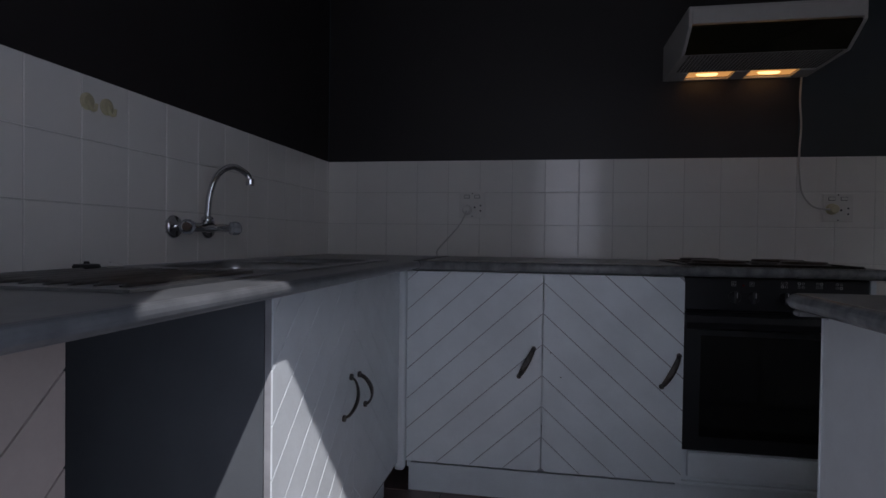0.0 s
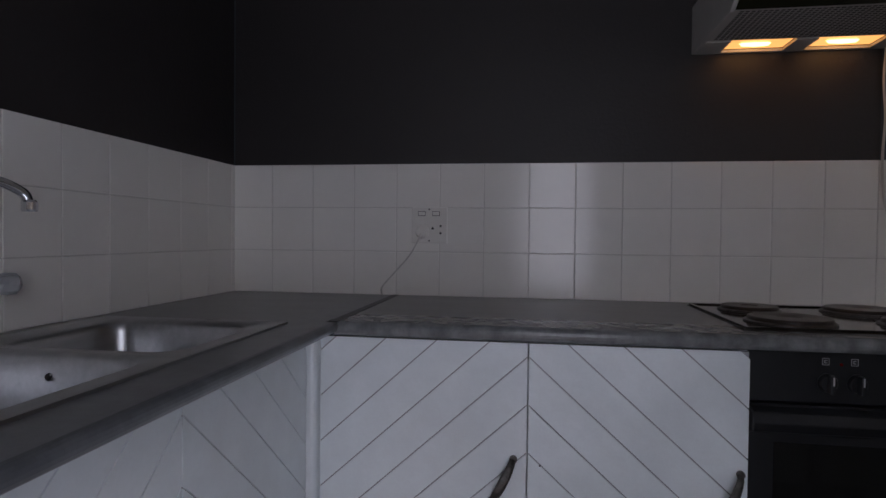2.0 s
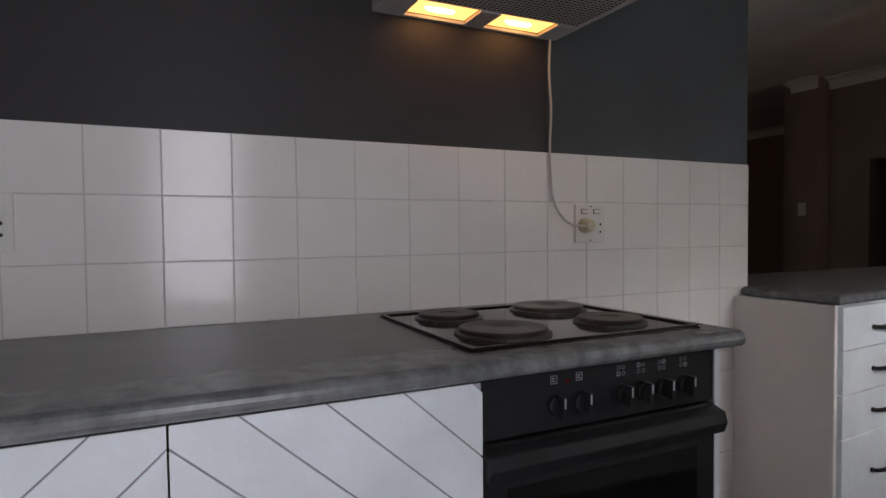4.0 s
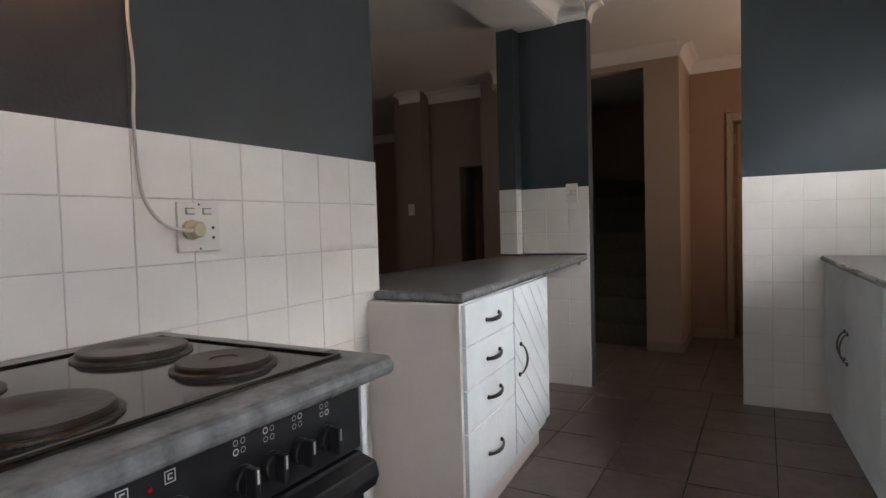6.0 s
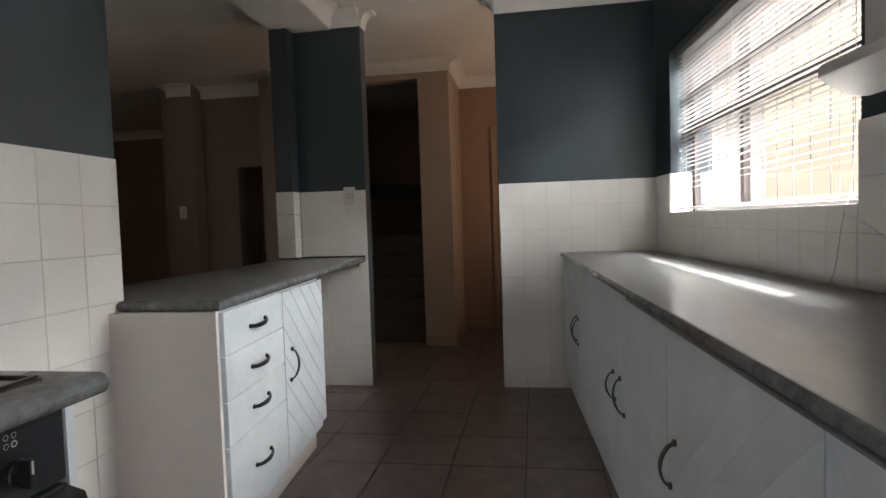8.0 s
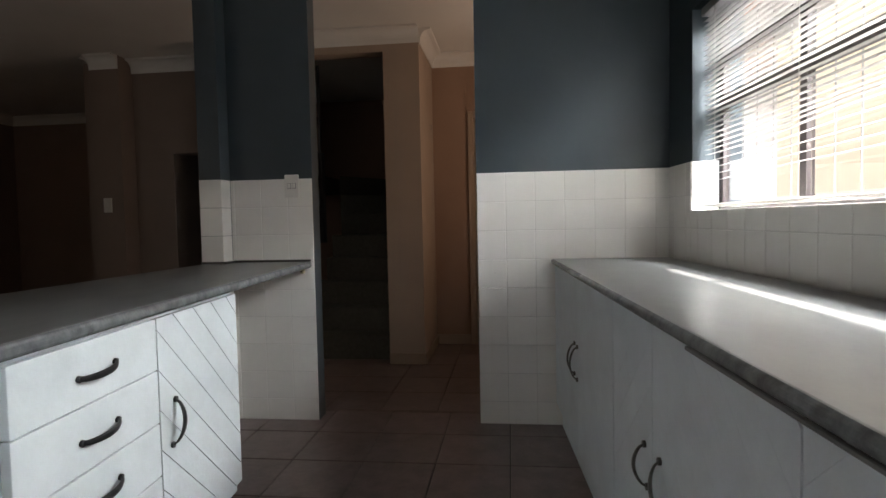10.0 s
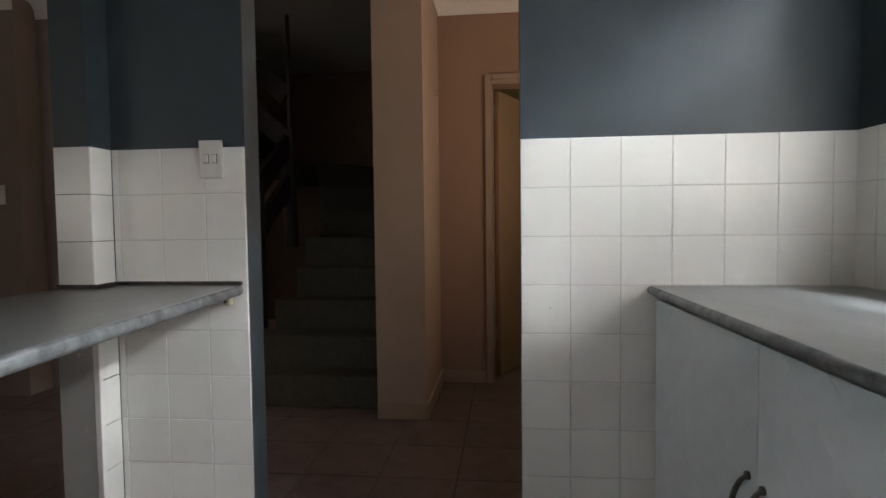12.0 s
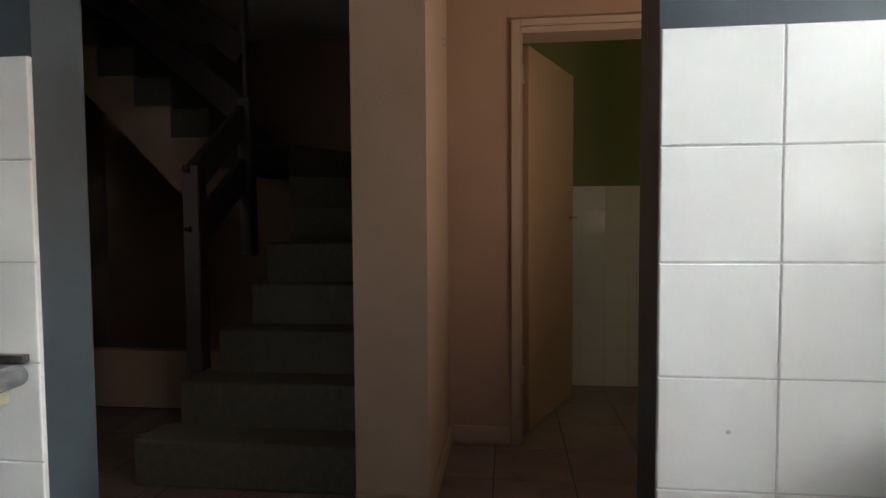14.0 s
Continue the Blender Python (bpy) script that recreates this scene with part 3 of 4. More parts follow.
put("pull_cord", tube(curve_pts([(3.10, -2.08, WZ1 - 0.05), (3.10, -2.075, 1.25), (3.095, -2.04, 1.05), (3.12, -2.035, 0.92), (3.07, -2.0, 0.873), (2.89, -1.99, 0.873), (2.79, -2.03, 0.93),
                                 (2.95, -2.04, 1.03), (3.08, -2.04, 1.07)], 6), 0.0016, 6), "cord", blind, "looped white pull cord")

for ob_ in (*win.children_recursive, *blind.children_recursive):
    ob_.data.transform(SKEW)

# ---- things ----


def lip_profile(front, back, top=0.87, th=0.034, n=5):
    """Section of a post-formed worktop: across from back to a rounded front; (across, z)."""
    sgn = 1 if front > back else -1
    r = th / 2
    pts = [(back, top - th), (back, top)]
    pts += [(front - sgn * (r - r * math.sin(radians(t))), top - r + r * math.cos(radians(t))) for t in range(0, 181, 22)]
    return pts


# west worktop with the sink
WF = 0.605
wt = thing("sink_worktop", "grey marbled laminate worktop with a rounded front edge", "worktop", (0.3, -1.4, 0.835))
bm = bmesh.new()
put("front_edge", prism(lip_profile(WF, 0.488, th=0.028), 1, -2.71, -0.001), "laminate_dark", wt, "rounded laminate front edge")
box(bm, 0.001, 0.10, -2.71, -0.001, 0.836, 0.8698)
box(bm, 0.1001, 0.4879, -0.74, -0.001, 0.836, 0.8698)
box(bm, 0.1001, 0.4879, -2.71, -1.56, 0.836, 0.8698)
put("worktop", bm, "laminate", wt)
# north worktop
nt_ = thing("hob_worktop", "grey marbled laminate worktop with a rounded front edge", "worktop", (1.4, -0.3, 0.835))
bm = bmesh.new()
put("front_edge", prism(lip_profile(-0.637, -0.5), 0, 0.592, 2.145), "laminate_edge", nt_, "rounded laminate front edge")
box(bm, 0.6061, 2.145, -0.4999, -0.001, 0.836, 0.8699)
put("worktop", bm, "laminate", nt_)
put("joint_strip", bx(0.585, 0.6055, -0.645, -0.001, 0.8701, 0.8716), "iron", nt_, "dark metal joint strip with its blackened end gap")
# Black block standing in for the dark open gap at the strip's end.
put("joint_strip", bx(0.578, 0.5915, -0.648, -0.60, 0.838, 0.8700), "hole", nt_, "dark metal joint strip with its blackened end gap")


# sink
def bowl_top(bm, x0, x1, y0, y1, z, cx, cy, w, d, r, depth):
    """A rectangle of sheet with a rounded bowl sunk into it."""
    hole = rounded(cx, cy, w, d, r)
    cx2, cy2 = (x0 + x1) / 2, (y0 + y1) / 2
    outer = rounded(cx2, cy2, x1 - x0, y1 - y0, 0.0005)
    rings = [[bm.verts.new((*p, z)) for p in outer], [bm.verts.new((*p, z)) for p in hole]]
    for dz, sh in ((0.006, 0.004), (0.02, 0.008), (depth * 0.6, 0.016), (depth * 0.88, 0.024), (depth * 0.97, 0.04), (depth, 0.065)):
        rings.append([bm.verts.new((cx + (p[0] - cx) * (1 - 2 * sh / w), cy + (p[1] - cy) * (1 - 2 * sh / d), z - dz)) for p in hole])
    for a, b in zip(rings, rings[1:]):
        n = len(a)
        for i in range(n):
            bm.faces.new((a[i], a[(i + 1) % n], b[(i + 1) % n], b[i]))
    bm.faces.new(rings[-1])


sink = thing("sink", "brushed steel double bowl sink with a ribbed drainer", "sink", (0.3, -1.4, 0.87))
SZ = 0.8745
bm = bmesh.new()
box(bm, 0.055, 0.5, -1.99, -1.50, 0.8702, SZ - 0.001, 0.001)
put("drainer", bm, "steel", sink, "ribbed steel draining board")
bm = bmesh.new()
bowl_top(bm, 0.055, 0.5, -1.085, -0.70, SZ, 0.295, -0.915, 0.345, 0.30, 0.055, 0.15)
put("bowl", bm, "steel", sink, "empty steel sink bowl", ).data.shade_smooth()
bm = bmesh.new()
bowl_top(bm, 0.055, 0.5, -1.50, -1.086, SZ, 0.295, -1.28, 0.345, 0.345, 0.06, 0.16)
put("bowl", bm, "steel", sink, "empty steel sink bowl").data.shade_smooth()
bm = bmesh.new()
for x0, x1, y0, y1 in ((0.05, 0.505, -0.70, -0.694), (0.05, 0.505, -1.996, -1.99), (0.05, 0.055, -1.99, -0.70), (0.5, 0.505, -1.99, -0.70)):
    box(bm, x0, x1, y0, y1, 0.8701, SZ + 0.0006)
put("rim", bm, "steel", sink)
for i in range(9):
    x = 0.11 + i * 0.043
    put("rib", tube([(x, -1.95, SZ - 0.002), (x, -1.94, SZ + 0.0015), (x, -1.58, SZ + 0.0015), (x, -1.57, SZ - 0.002)], 0.004, 8), "steel", sink)
for cx, cy, zz in ((0.295, -0.915, SZ - 0.149), (0.295, -1.28, SZ - 0.159)):
    put("drain", lathe([(0.0, 0.001), (0.03, 0.001), (0.036, 0.003), (0.04, 0.0)], (cx, cy, zz), 20), "chrome", sink, "round chrome drain")
put("overflow", lathe([(0.0, 0.0), (0.006, 0.0), (0.007, 0.002), (0.007, 0.004)], (0.285, -1.122, SZ - 0.035), 12, "y"), "chrome", sink, "small overflow rosette")

tap = thing("mixer_tap", "chrome wall mounted mixer tap with a curved spout and clear knobs", "tap", (0.0, -1.09, 0.975))
TY, TZ = -1.108, 0.975
for dy in (-0.09, 0.08):
    put("rosette", lathe([(0.034, 0.0), (0.034, 0.006), (0.028, 0.014), (0.014, 0.018), (0.013, 0.05)], (0.002, TY + dy, TZ), 24, "x"), "chrome", tap, "round chrome wall plate").data.shade_smooth()
put("body", tube([(0.055, TY - 0.10, TZ), (0.055, TY - 0.03, TZ), (0.055, TY, TZ + 0.004), (0.055, TY + 0.03, TZ), (0.055, TY + 0.10, TZ)], [0.014, 0.013, 0.02, 0.013, 0.014], 14), "chrome", tap).data.shade_smooth()
for s in (-1, 1):
    k_ = put("knob", lathe([(0.012, 0.0), (0.014, 0.012), (0.026, 0.018), (0.029, 0.03), (0.027, 0.05), (0.022, 0.054)], (0, 0, 0), 10, "x"), "acrylic", tap, "clear fluted knob")
    k_.data.transform(pose(0.06, TY + s * 0.10, TZ, 0, 0, s * 62) @ Matrix.Scale(0.78, 4))
    k_ = put("cap", lathe([(0.019, 0.0), (0.019, 0.003), (0.015, 0.006)], (0.0545, 0, 0), 16, "x"), "chrome", tap)
    k_.data.transform(pose(0.06, TY + s * 0.10, TZ, 0, 0, s * 62) @ Matrix.Scale(0.78, 4))
put("spout", tube(curve_pts([(0.055, TY, TZ + 0.01), (0.056, TY + 0.001, TZ + 0.05), (0.060, TY + 0.009, TZ + 0.11), (0.073, TY + 0.030, TZ + 0.165), (0.098, TY + 0.066, TZ + 0.190),
                             (0.122, TY + 0.105, TZ + 0.172), (0.130, TY + 0.112, TZ + 0.150)], 6), 0.0095, 14), "chrome", tap, "curved chrome spout").data.shade_smooth()
put("collar", lathe([(0.014, 0.0), (0.018, 0.006), (0.018, 0.016), (0.012, 0.022)], (0.055, TY, TZ + 0.012), 18), "chrome", tap).data.shade_smooth()
put("nozzle", lathe([(0.0125, 0.0), (0.0135, 0.004), (0.0135, 0.018), (0.010, 0.022)], (0.1305, TY + 0.113, TZ + 0.136), 16), "chrome", tap)

plug = thing("sink_plug", "black rubber sink plug on the draining board", "sink plug", (0.10, -1.60, SZ))
put("disc", lathe([(0.022, 0.0), (0.027, 0.006), (0.024, 0.012), (0.006, 0.013), (0.005, 0.018)], (0.10, -1.62, SZ), 20), "black", plug)
plug = thing("sink_plug", "white plastic sink plug on the draining board", "sink plug", (0.08, -1.50, SZ))
put("disc", lathe([(0.02, 0.0), (0.024, 0.005), (0.02, 0.009), (0.005, 0.010), (0.004, 0.014)], (0.085, -1.53, SZ), 20), "plastic", plug)
for y in (-1.515, -1.455):
    hk = thing("wall_hook", "pale round adhesive hook on the white tiles", "hook", (0.004, y, 1.255), "hooks over the drainer")
    put("plate", lathe([(0.0, 0.0), (0.02, 0.0), (0.02, 0.004), (0.014, 0.007)], (0.0045, y, 1.258), 20, "x"), "yellowed", hk)
    put("hook", tube(curve_pts([(0.01, y, 1.258), (0.018, y, 1.24), (0.028, y, 1.238), (0.03, y, 1.252)], 4), 0.004, 8), "yellowed", hk)

# base cabinets
TURN_W = 90        # a front that looks to +x


def base_cabinet(name, label, origin, turn, width, depth, doors, z0=0.135, z1=0.832, toe=0.05, handles=(), side="white", group="base cabinets", material="white", faint=False):
    """origin: the front's left bottom corner on the floor, x to the right as one looks at the front."""
    m = pose(*origin, 0, 0, turn)
    th = thing(name, label, "cabinet", origin, group)
    part_ = lambda n, bm, mt, lb="": put(n, bm, mt, th, lb)
    for n_, b_ in (("side_panel", (0.0, 0.016, 0.02, depth, 0.1, z1)), ("side_panel", (width - 0.016, width, 0.02, depth, 0.1, z1)),
                   ("bottom_board", (0.016, width - 0.016, 0.02, depth, 0.1, 0.116)), ("back_board", (0.016, width - 0.016, depth - 0.01, depth, 0.116, z1))):
        part_(n_, bx(*b_, m=m), side)
    part_("plinth", bx(0.0, width, toe, toe + 0.016, 0, 0.1, m=m), "white", "white plinth board")
    for x0, x1, rising in doors:
        dm = m @ Matrix.Translation((x0, 0, z0))
        d = boarded_door(None, x1 - x0, z1 - z0 - 0.002, rising, dm, material, faint=faint)
        d.parent = th
        d.matrix_parent_inverse = th.matrix_world.inverted()
        tagged(d, "white boarded door with slanting grooves")
    for a, b in handles:
        h = strap(None, m @ Vector((a[0], 0, a[1])), m @ Vector((b[0], 0, b[1])), m.to_3x3() @ Vector((0, -1, 0)))
        h.parent = th
        h.matrix_parent_inverse = th.matrix_world.inverted()
    return th


base_cabinet("base_cabinet", "white double door base cabinet with slanting grooves under the hob worktop", (0.557, -0.620, 0), 0, 0.966, 0.58,
             [(0.0, 0.4915, True), (0.4945, 0.965, False)], z0=0.130, z1=0.834, handles=[((0.412, 0.466), (0.462, 0.566)), ((0.895, 0.457), (0.950, 0.565))])
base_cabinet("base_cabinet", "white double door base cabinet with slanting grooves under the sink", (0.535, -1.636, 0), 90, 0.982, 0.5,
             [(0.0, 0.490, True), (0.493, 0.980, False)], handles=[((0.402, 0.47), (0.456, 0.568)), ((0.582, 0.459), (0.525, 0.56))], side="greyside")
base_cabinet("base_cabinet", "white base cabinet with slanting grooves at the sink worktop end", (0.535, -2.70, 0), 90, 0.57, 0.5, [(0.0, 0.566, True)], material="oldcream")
post = part("corner_post", bx(0.520, 0.5564, -0.650, -0.606, 0.10, 0.834, 0.012, 3), "white", None, "white rounded corner post between the cabinets")
tagged(post, category="post")
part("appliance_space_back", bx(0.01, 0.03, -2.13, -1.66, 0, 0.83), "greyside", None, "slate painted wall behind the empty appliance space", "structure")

for x, z in ((1.079, 0.554), (1.115, 0.469)):
    sc = thing("screw_hole", "tiny dark empty screw hole in the white cabinet door", "screw hole", (x, -0.62, z))
    put("hole", lathe([(0.0022, 0.0), (0.0022, -0.0006)], (x, -0.6201, z), 8, "y"), "hole", sc)

# oven
oven = thing("oven", "black built-in electric oven with six knobs", "oven", (1.83, -0.6, 0.26))
OX0, OX1, OY = 1.524, 2.094, -0.600
put("body", bx(OX0 + 0.01, OX1 - 0.01, OY + 0.02, -0.05, 0.242, 0.83), "panel", oven)
put("control_panel", bx(OX0, OX1, OY, OY + 0.02, 0.722, 0.834, 0.003), "panel", oven, "black oven control panel")
put("door", bx(OX0, OX1, OY - 0.004, OY + 0.018, 0.240, 0.717, 0.004), "panel", oven, "black oven door")
put("door_glass", bx(OX0 + 0.055, OX1 - 0.055, OY - 0.006, OY - 0.0041, 0.29, 0.635), "ovenglass", oven, "dark oven door glass")
hb = prism([(OY - 0.004, 0.655), (OY - 0.030, 0.663), (OY - 0.038, 0.684), (OY - 0.032, 0.706), (OY - 0.004, 0.714)], 0, OX0 + 0.002, OX1 - 0.002, 0.002)
put("handle", hb, "panel", oven, "wide black oven door handle")
for x in (1.684, 1.742, 1.840, 1.891, 1.946, 2.005):
    kn = put("knob", lathe([(0.020, 0.0), (0.0205, -0.004), (0.018, -0.010), (0.016, -0.012)], (x, OY - 0.0003, 0.768), 22, "y"), "panel", oven, "black oven knob")
    g = part("grip", bx(x - 0.005, x + 0.005, OY - 0.030, OY - 0.0125, 0.749, 0.788, 0.002, 2), "panel", None)
    g.parent = kn
    g2 = part("pointer", bx(x - 0.0014, x + 0.0014, OY - 0.0312, OY - 0.0302, 0.768, 0.786), "mark", None)
    g2.parent = kn
bm = bmesh.new()
for i, x in enumerate((1.838, 1.889, 1.944, 2.003)):
    for j, (dx, dz) in enumerate(((-0.006, -0.006), (-0.006, 0.006), (0.006, 0.006), (0.006, -0.006))):
        big = j == i
        r = 0.0048 if big else 0.004
        n = 16
        for k in range(n):
            a0, a1 = 2 * math.pi * k / n, 2 * math.pi * (k + 1) / n
            ri = r - (0.0018 if big else 0.0008)
            bm.faces.new([bm.verts.new((x + dx + q * math.cos(a), OY - 0.0006, 0.813 + dz + q * math.sin(a))) for q, a in ((ri, a0), (r, a0), (r, a1), (ri, a1))])
for x in (1.681, 1.738):
    for a in ((x - 0.007, x + 0.007, 0.806, 0.807), (x - 0.007, x + 0.007, 0.820, 0.821), (x - 0.007, x - 0.006, 0.806, 0.821), (x + 0.006, x + 0.007, 0.806, 0.821),
              (x - 0.003, x + 0.003, 0.810, 0.8115), (x - 0.003, x - 0.0015, 0.810, 0.817), (x - 0.003, x + 0.003, 0.8155, 0.817)):
        box(bm, a[0], a[1], OY - 0.0008, OY - 0.0002, a[2], a[3])
tagged(put("markings", bm, "mark", oven, "small white printed symbols"), kind="stuff")
put("indicator", lathe([(0.0035, 0.0), (0.003, -0.002)], (1.712, OY, 0.808), 12, "y"), "red", oven, "small red indicator lens")
od = thing("drawer_unit", "white drawer front under the oven", "cabinet", (1.83, -0.59, 0))
put("drawer_front", bx(1.545, 2.091, -0.602, -0.585, 0.148, 0.232, 0.002), "white", od)
put("frame", bx(1.517, 2.094, -0.584, -0.57, 0.125, 0.238), "white", od)
put("shelf_edge", bx(1.516, 2.094, -0.606, -0.585, 0.120, 0.132, 0.002), "white", od)
put("plinth", bx(1.516, 2.094, -0.555, -0.54, 0, 0.12), "white", od, "white plinth board")
ep = part("end_panel", bx(2.097, 2.112, -0.60, -0.01, 0, 0.834), "white", None, "white end panel beside the oven")
tagged(ep, category="panel")

# hob
hob = thing("hob", "black enamel hob with four cast iron plates", "hob", (1.83, -0.29, 0.87))
HX0, HX1, HY0, HY1 = 1.528, 2.102, -0.566, -0.075
bm = prism(rounded((HX0 + HX1) / 2, (HY0 + HY1) / 2, HX1 - HX0, HY1 - HY0, 0.012, 4), 2, 0.8702, 0.8735)
put("base", bm, "enamel", hob)
bm = bmesh.new()
for a in ((HX0 + 0.006, HX1 - 0.006, HY0 + 0.006, HY0 + 0.014), (HX0 + 0.006, HX1 - 0.006, HY1 - 0.014, HY1 - 0.006), (HX0 + 0.006, HX0 + 0.014, HY0 + 0.014, HY1 - 0.014), (HX1 - 0.014, HX1 - 0.006, HY0 + 0.014, HY1 - 0.014)):
    box(bm, *a, 0.8736, 0.8775, 0.001)
put("raised_rim", bm, "enamel", hob)
for x, y, r in ((1.668, -0.195, 0.074), (1.675, -0.435, 0.092), (1.962, -0.190, 0.092), (1.962, -0.430, 0.074)):
    pl = put("plate", lathe([(r + 0.004, 0.001), (r + 0.004, 0.005), (r, 0.0065), (r, 0.0125), (r - 0.003, 0.0150), (r * 0.32, 0.0145), (r * 0.28, 0.0125), (0.001, 0.0125)], (x, y, 0.8728), 40), "plate", hob, "brown cast iron hob plate")
    shade(pl.data, 30)
    rg = part("ring", lathe([(r + 0.0085, 0.001), (r + 0.0085, 0.0045), (r + 0.0042, 0.0060)], (x, y, 0.8728), 40), "antique", None, "thin steel ring")
    rg.parent = pl

# extractor hood
hood = thing("extractor_hood", "white extractor hood with two warm lamps over the hob", "extractor hood", (1.82, -0.2, 1.65))
X0, X1 = 1.548, 2.128
HB = 1.657
for x in (X0, X1 - 0.012):
    put("side", prism([(-0.001, HB), (-0.36, HB - 0.002), (-0.475, HB + 0.068), (-0.475, HB + 0.142), (-0.09, HB + 0.150), (-0.001, HB + 0.150)], 0, x, x + 0.012, 0.002), "hood", hood)
put("top", bx(X0 + 0.012, X1 - 0.012, -0.474, -0.001, HB + 0.130, HB + 0.141), "hood", hood)
put("front", bx(X0 + 0.0121, X1 - 0.0121, -0.479, -0.468, HB + 0.078, HB + 0.1295, 0.002), "hood", hood)
put("visor", prism([(-0.362, HB + 0.002), (-0.366, HB + 0.010), (-0.466, HB + 0.076), (-0.470, HB + 0.068)], 0, X0 + 0.0125, X1 - 0.0125), "visor", hood, "dark smoked pull-out visor")
bm = bmesh.new()
box(bm, X0 + 0.012, X1 - 0.012, -0.36, -0.115, HB + 0.004, HB + 0.008)
box(bm, X0 + 0.012, X1 - 0.012, -0.0145, -0.001, HB, HB + 0.008)
for a, b in ((X0 + 0.012, 1.63), (1.81, 1.87), (2.055, X1 - 0.012)):
    box(bm, a, b, -0.1149, -0.015, HB, HB + 0.008)
tagged(put("underside", bm, "hood", hood, "white hood underside"), kind="stuff")
bm = bmesh.new()
for i in range(38):
    for j in range(17):
        x, y = X0 + 0.03 + i * 0.0142, -0.345 + j * 0.0132
        box(bm, x, x + 0.0095, y, y + 0.0055, HB + 0.0032, HB + 0.0039)
tagged(put("perforation", bm, "hole", hood, "rows of dark slots"), kind="stuff")
for a, b in ((1.6305, 1.8095), (1.8705, 2.0545)):
    lm = put("lamp", bx(a, b, -0.1145, -0.0155, HB + 0.010, HB + 0.013), "lamprim", hood, "amber lamp cover, lit")
    bl = part("bulb", lathe([(0.002, -0.045), (0.009, -0.036), (0.011, 0.0), (0.009, 0.036), (0.002, 0.045)], ((a + b) / 2 - 0.005, -0.062, HB + 0.011), 12, "x"), "lamp", None, "glowing bulb")
    bl.parent = lm


def socket(x0, z0, w, label, plug_x, plug_z, yellow, single):
    s = thing("wall_socket", label, "socket", (x0 + w / 2, -0.004, z0 + w / 2), "kitchen sockets")
    put("plate", bx(x0, x0 + w, -0.0125, -0.0042, z0, z0 + w, 0.0025, 2), "plastic", s)
    for dx in (0.28, 0.68):
        put("switch_surround", bx(x0 + w * dx - 0.0118, x0 + w * dx + 0.0138, -0.0130, -0.01255, z0 + w * 0.755, z0 + w * 0.885), "hole", s, "dark gap round the switch")
        put("switch", bx(x0 + w * dx - 0.010, x0 + w * dx + 0.012, -0.0165, -0.0126, z0 + w * 0.77, z0 + w * 0.87, 0.001), "plastic", s, "small rocker switch")
    bm = bmesh.new()
    cx, cz = x0 + w * 0.68, z0 + w * 0.38
    for dx, dz, r in ((-0.010, 0.004, 0.0045), (0.017, 0.012, 0.0040), (0.017, -0.012, 0.0040), (-w * 0.18, 0.068, 0.0028), (-w * 0.18, -0.038, 0.0028)):
        lathe([(r, 0.0), (r, -0.0006)], (cx + dx, -0.0126, cz + dz), 10, "y", bm)
    put("holes", bm, "hole", s, "dark pin holes")
    pg = thing("plug", "plug pushed into the socket", "plug", (plug_x, -0.0126, plug_z))
    put("body", lathe([(0.023, 0.0), (0.024, -0.010), (0.017, -0.016), (0.015, -0.026), (0.019, -0.033), (0.016, -0.037)], (plug_x, -0.0127, plug_z), 12, "y"), yellow, pg)
    return pg


pg = socket(0.651, 1.050, 0.122, "white double wall socket with a plug in it", 0.690, 1.088, "plastic", False)
put("cable", tube(curve_pts([(0.690, -0.046, 1.085), (0.684, -0.06, 1.06), (0.655, -0.055, 1.01), (0.60, -0.04, 0.95), (0.555, -0.03, 0.90), (0.548, -0.01, 0.873)], 6), 0.0032, 8), "cord", pg, "grey plug cable")
pg = socket(2.196, 1.045, 0.118, "white double wall socket with a yellowed plug in it", 2.228, 1.098, "yellowed", False)
put("cable", tube(curve_pts([(2.226, -0.045, 1.097), (2.19, -0.042, 1.097), (2.148, -0.03, 1.112), (2.116, -0.014, 1.165), (2.105, -0.010, 1.25), (2.102, -0.010, 1.34), (2.107, -0.010, 1.45), (2.100, -0.010, 1.56), (2.103, -0.012, 1.656)], 6), 0.0038, 8), "cord", pg, "white hood cable down the wall")

# peninsula
PT = 4.41
pm = pose(2.950, -0.347, 0, 0, 0, PT)
pen = thing("drawer_cabinet", "white cabinet with four drawers and one grooved door, cream end panel", "cabinet", (2.945, -0.345, 0))
pb = bmesh.new()
box(pb, 0.0, 0.018, 0.003, 0.345, 0.0, 0.838, 0.001, m=pm)
put("end_panel", pb, "cream", pen, "cream end panel")
pb = bmesh.new()
box(pb, 0.0185, 1.095, 0.021, 0.56, 0.10, 0.838, m=pm)
put("body", pb, "white", pen)
put("plinth", bx(0.0186, 1.07, 0.05, 0.066, 0, 0.0995, m=pm), "cream", pen, "cream plinth board")
for z0, z1, hz in ((0.690, 0.828, 0.757), (0.545, 0.687, 0.617), (0.400, 0.542, 0.477), (0.140, 0.397, 0.272)):
    d = put("drawer", bx(0.045, 0.553, 0.0, 0.0205, z0, z1, 0.0025, 2, m=pm), "white", pen, "white drawer front")
    h = strap(None, pm @ Vector((0.235, 0, hz - 0.004)), pm @ Vector((0.365, 0, hz + 0.004)), pm.to_3x3() @ Vector((0, -1, -0.15)), "iron", label="dark curved drawer pull", depth=0.022, wide=0.0085, flat=0.6)
    h.parent = d
d = boarded_door(None, 0.535, 0.686, False, pm @ Matrix.Translation((0.558, 0, 0.142)))
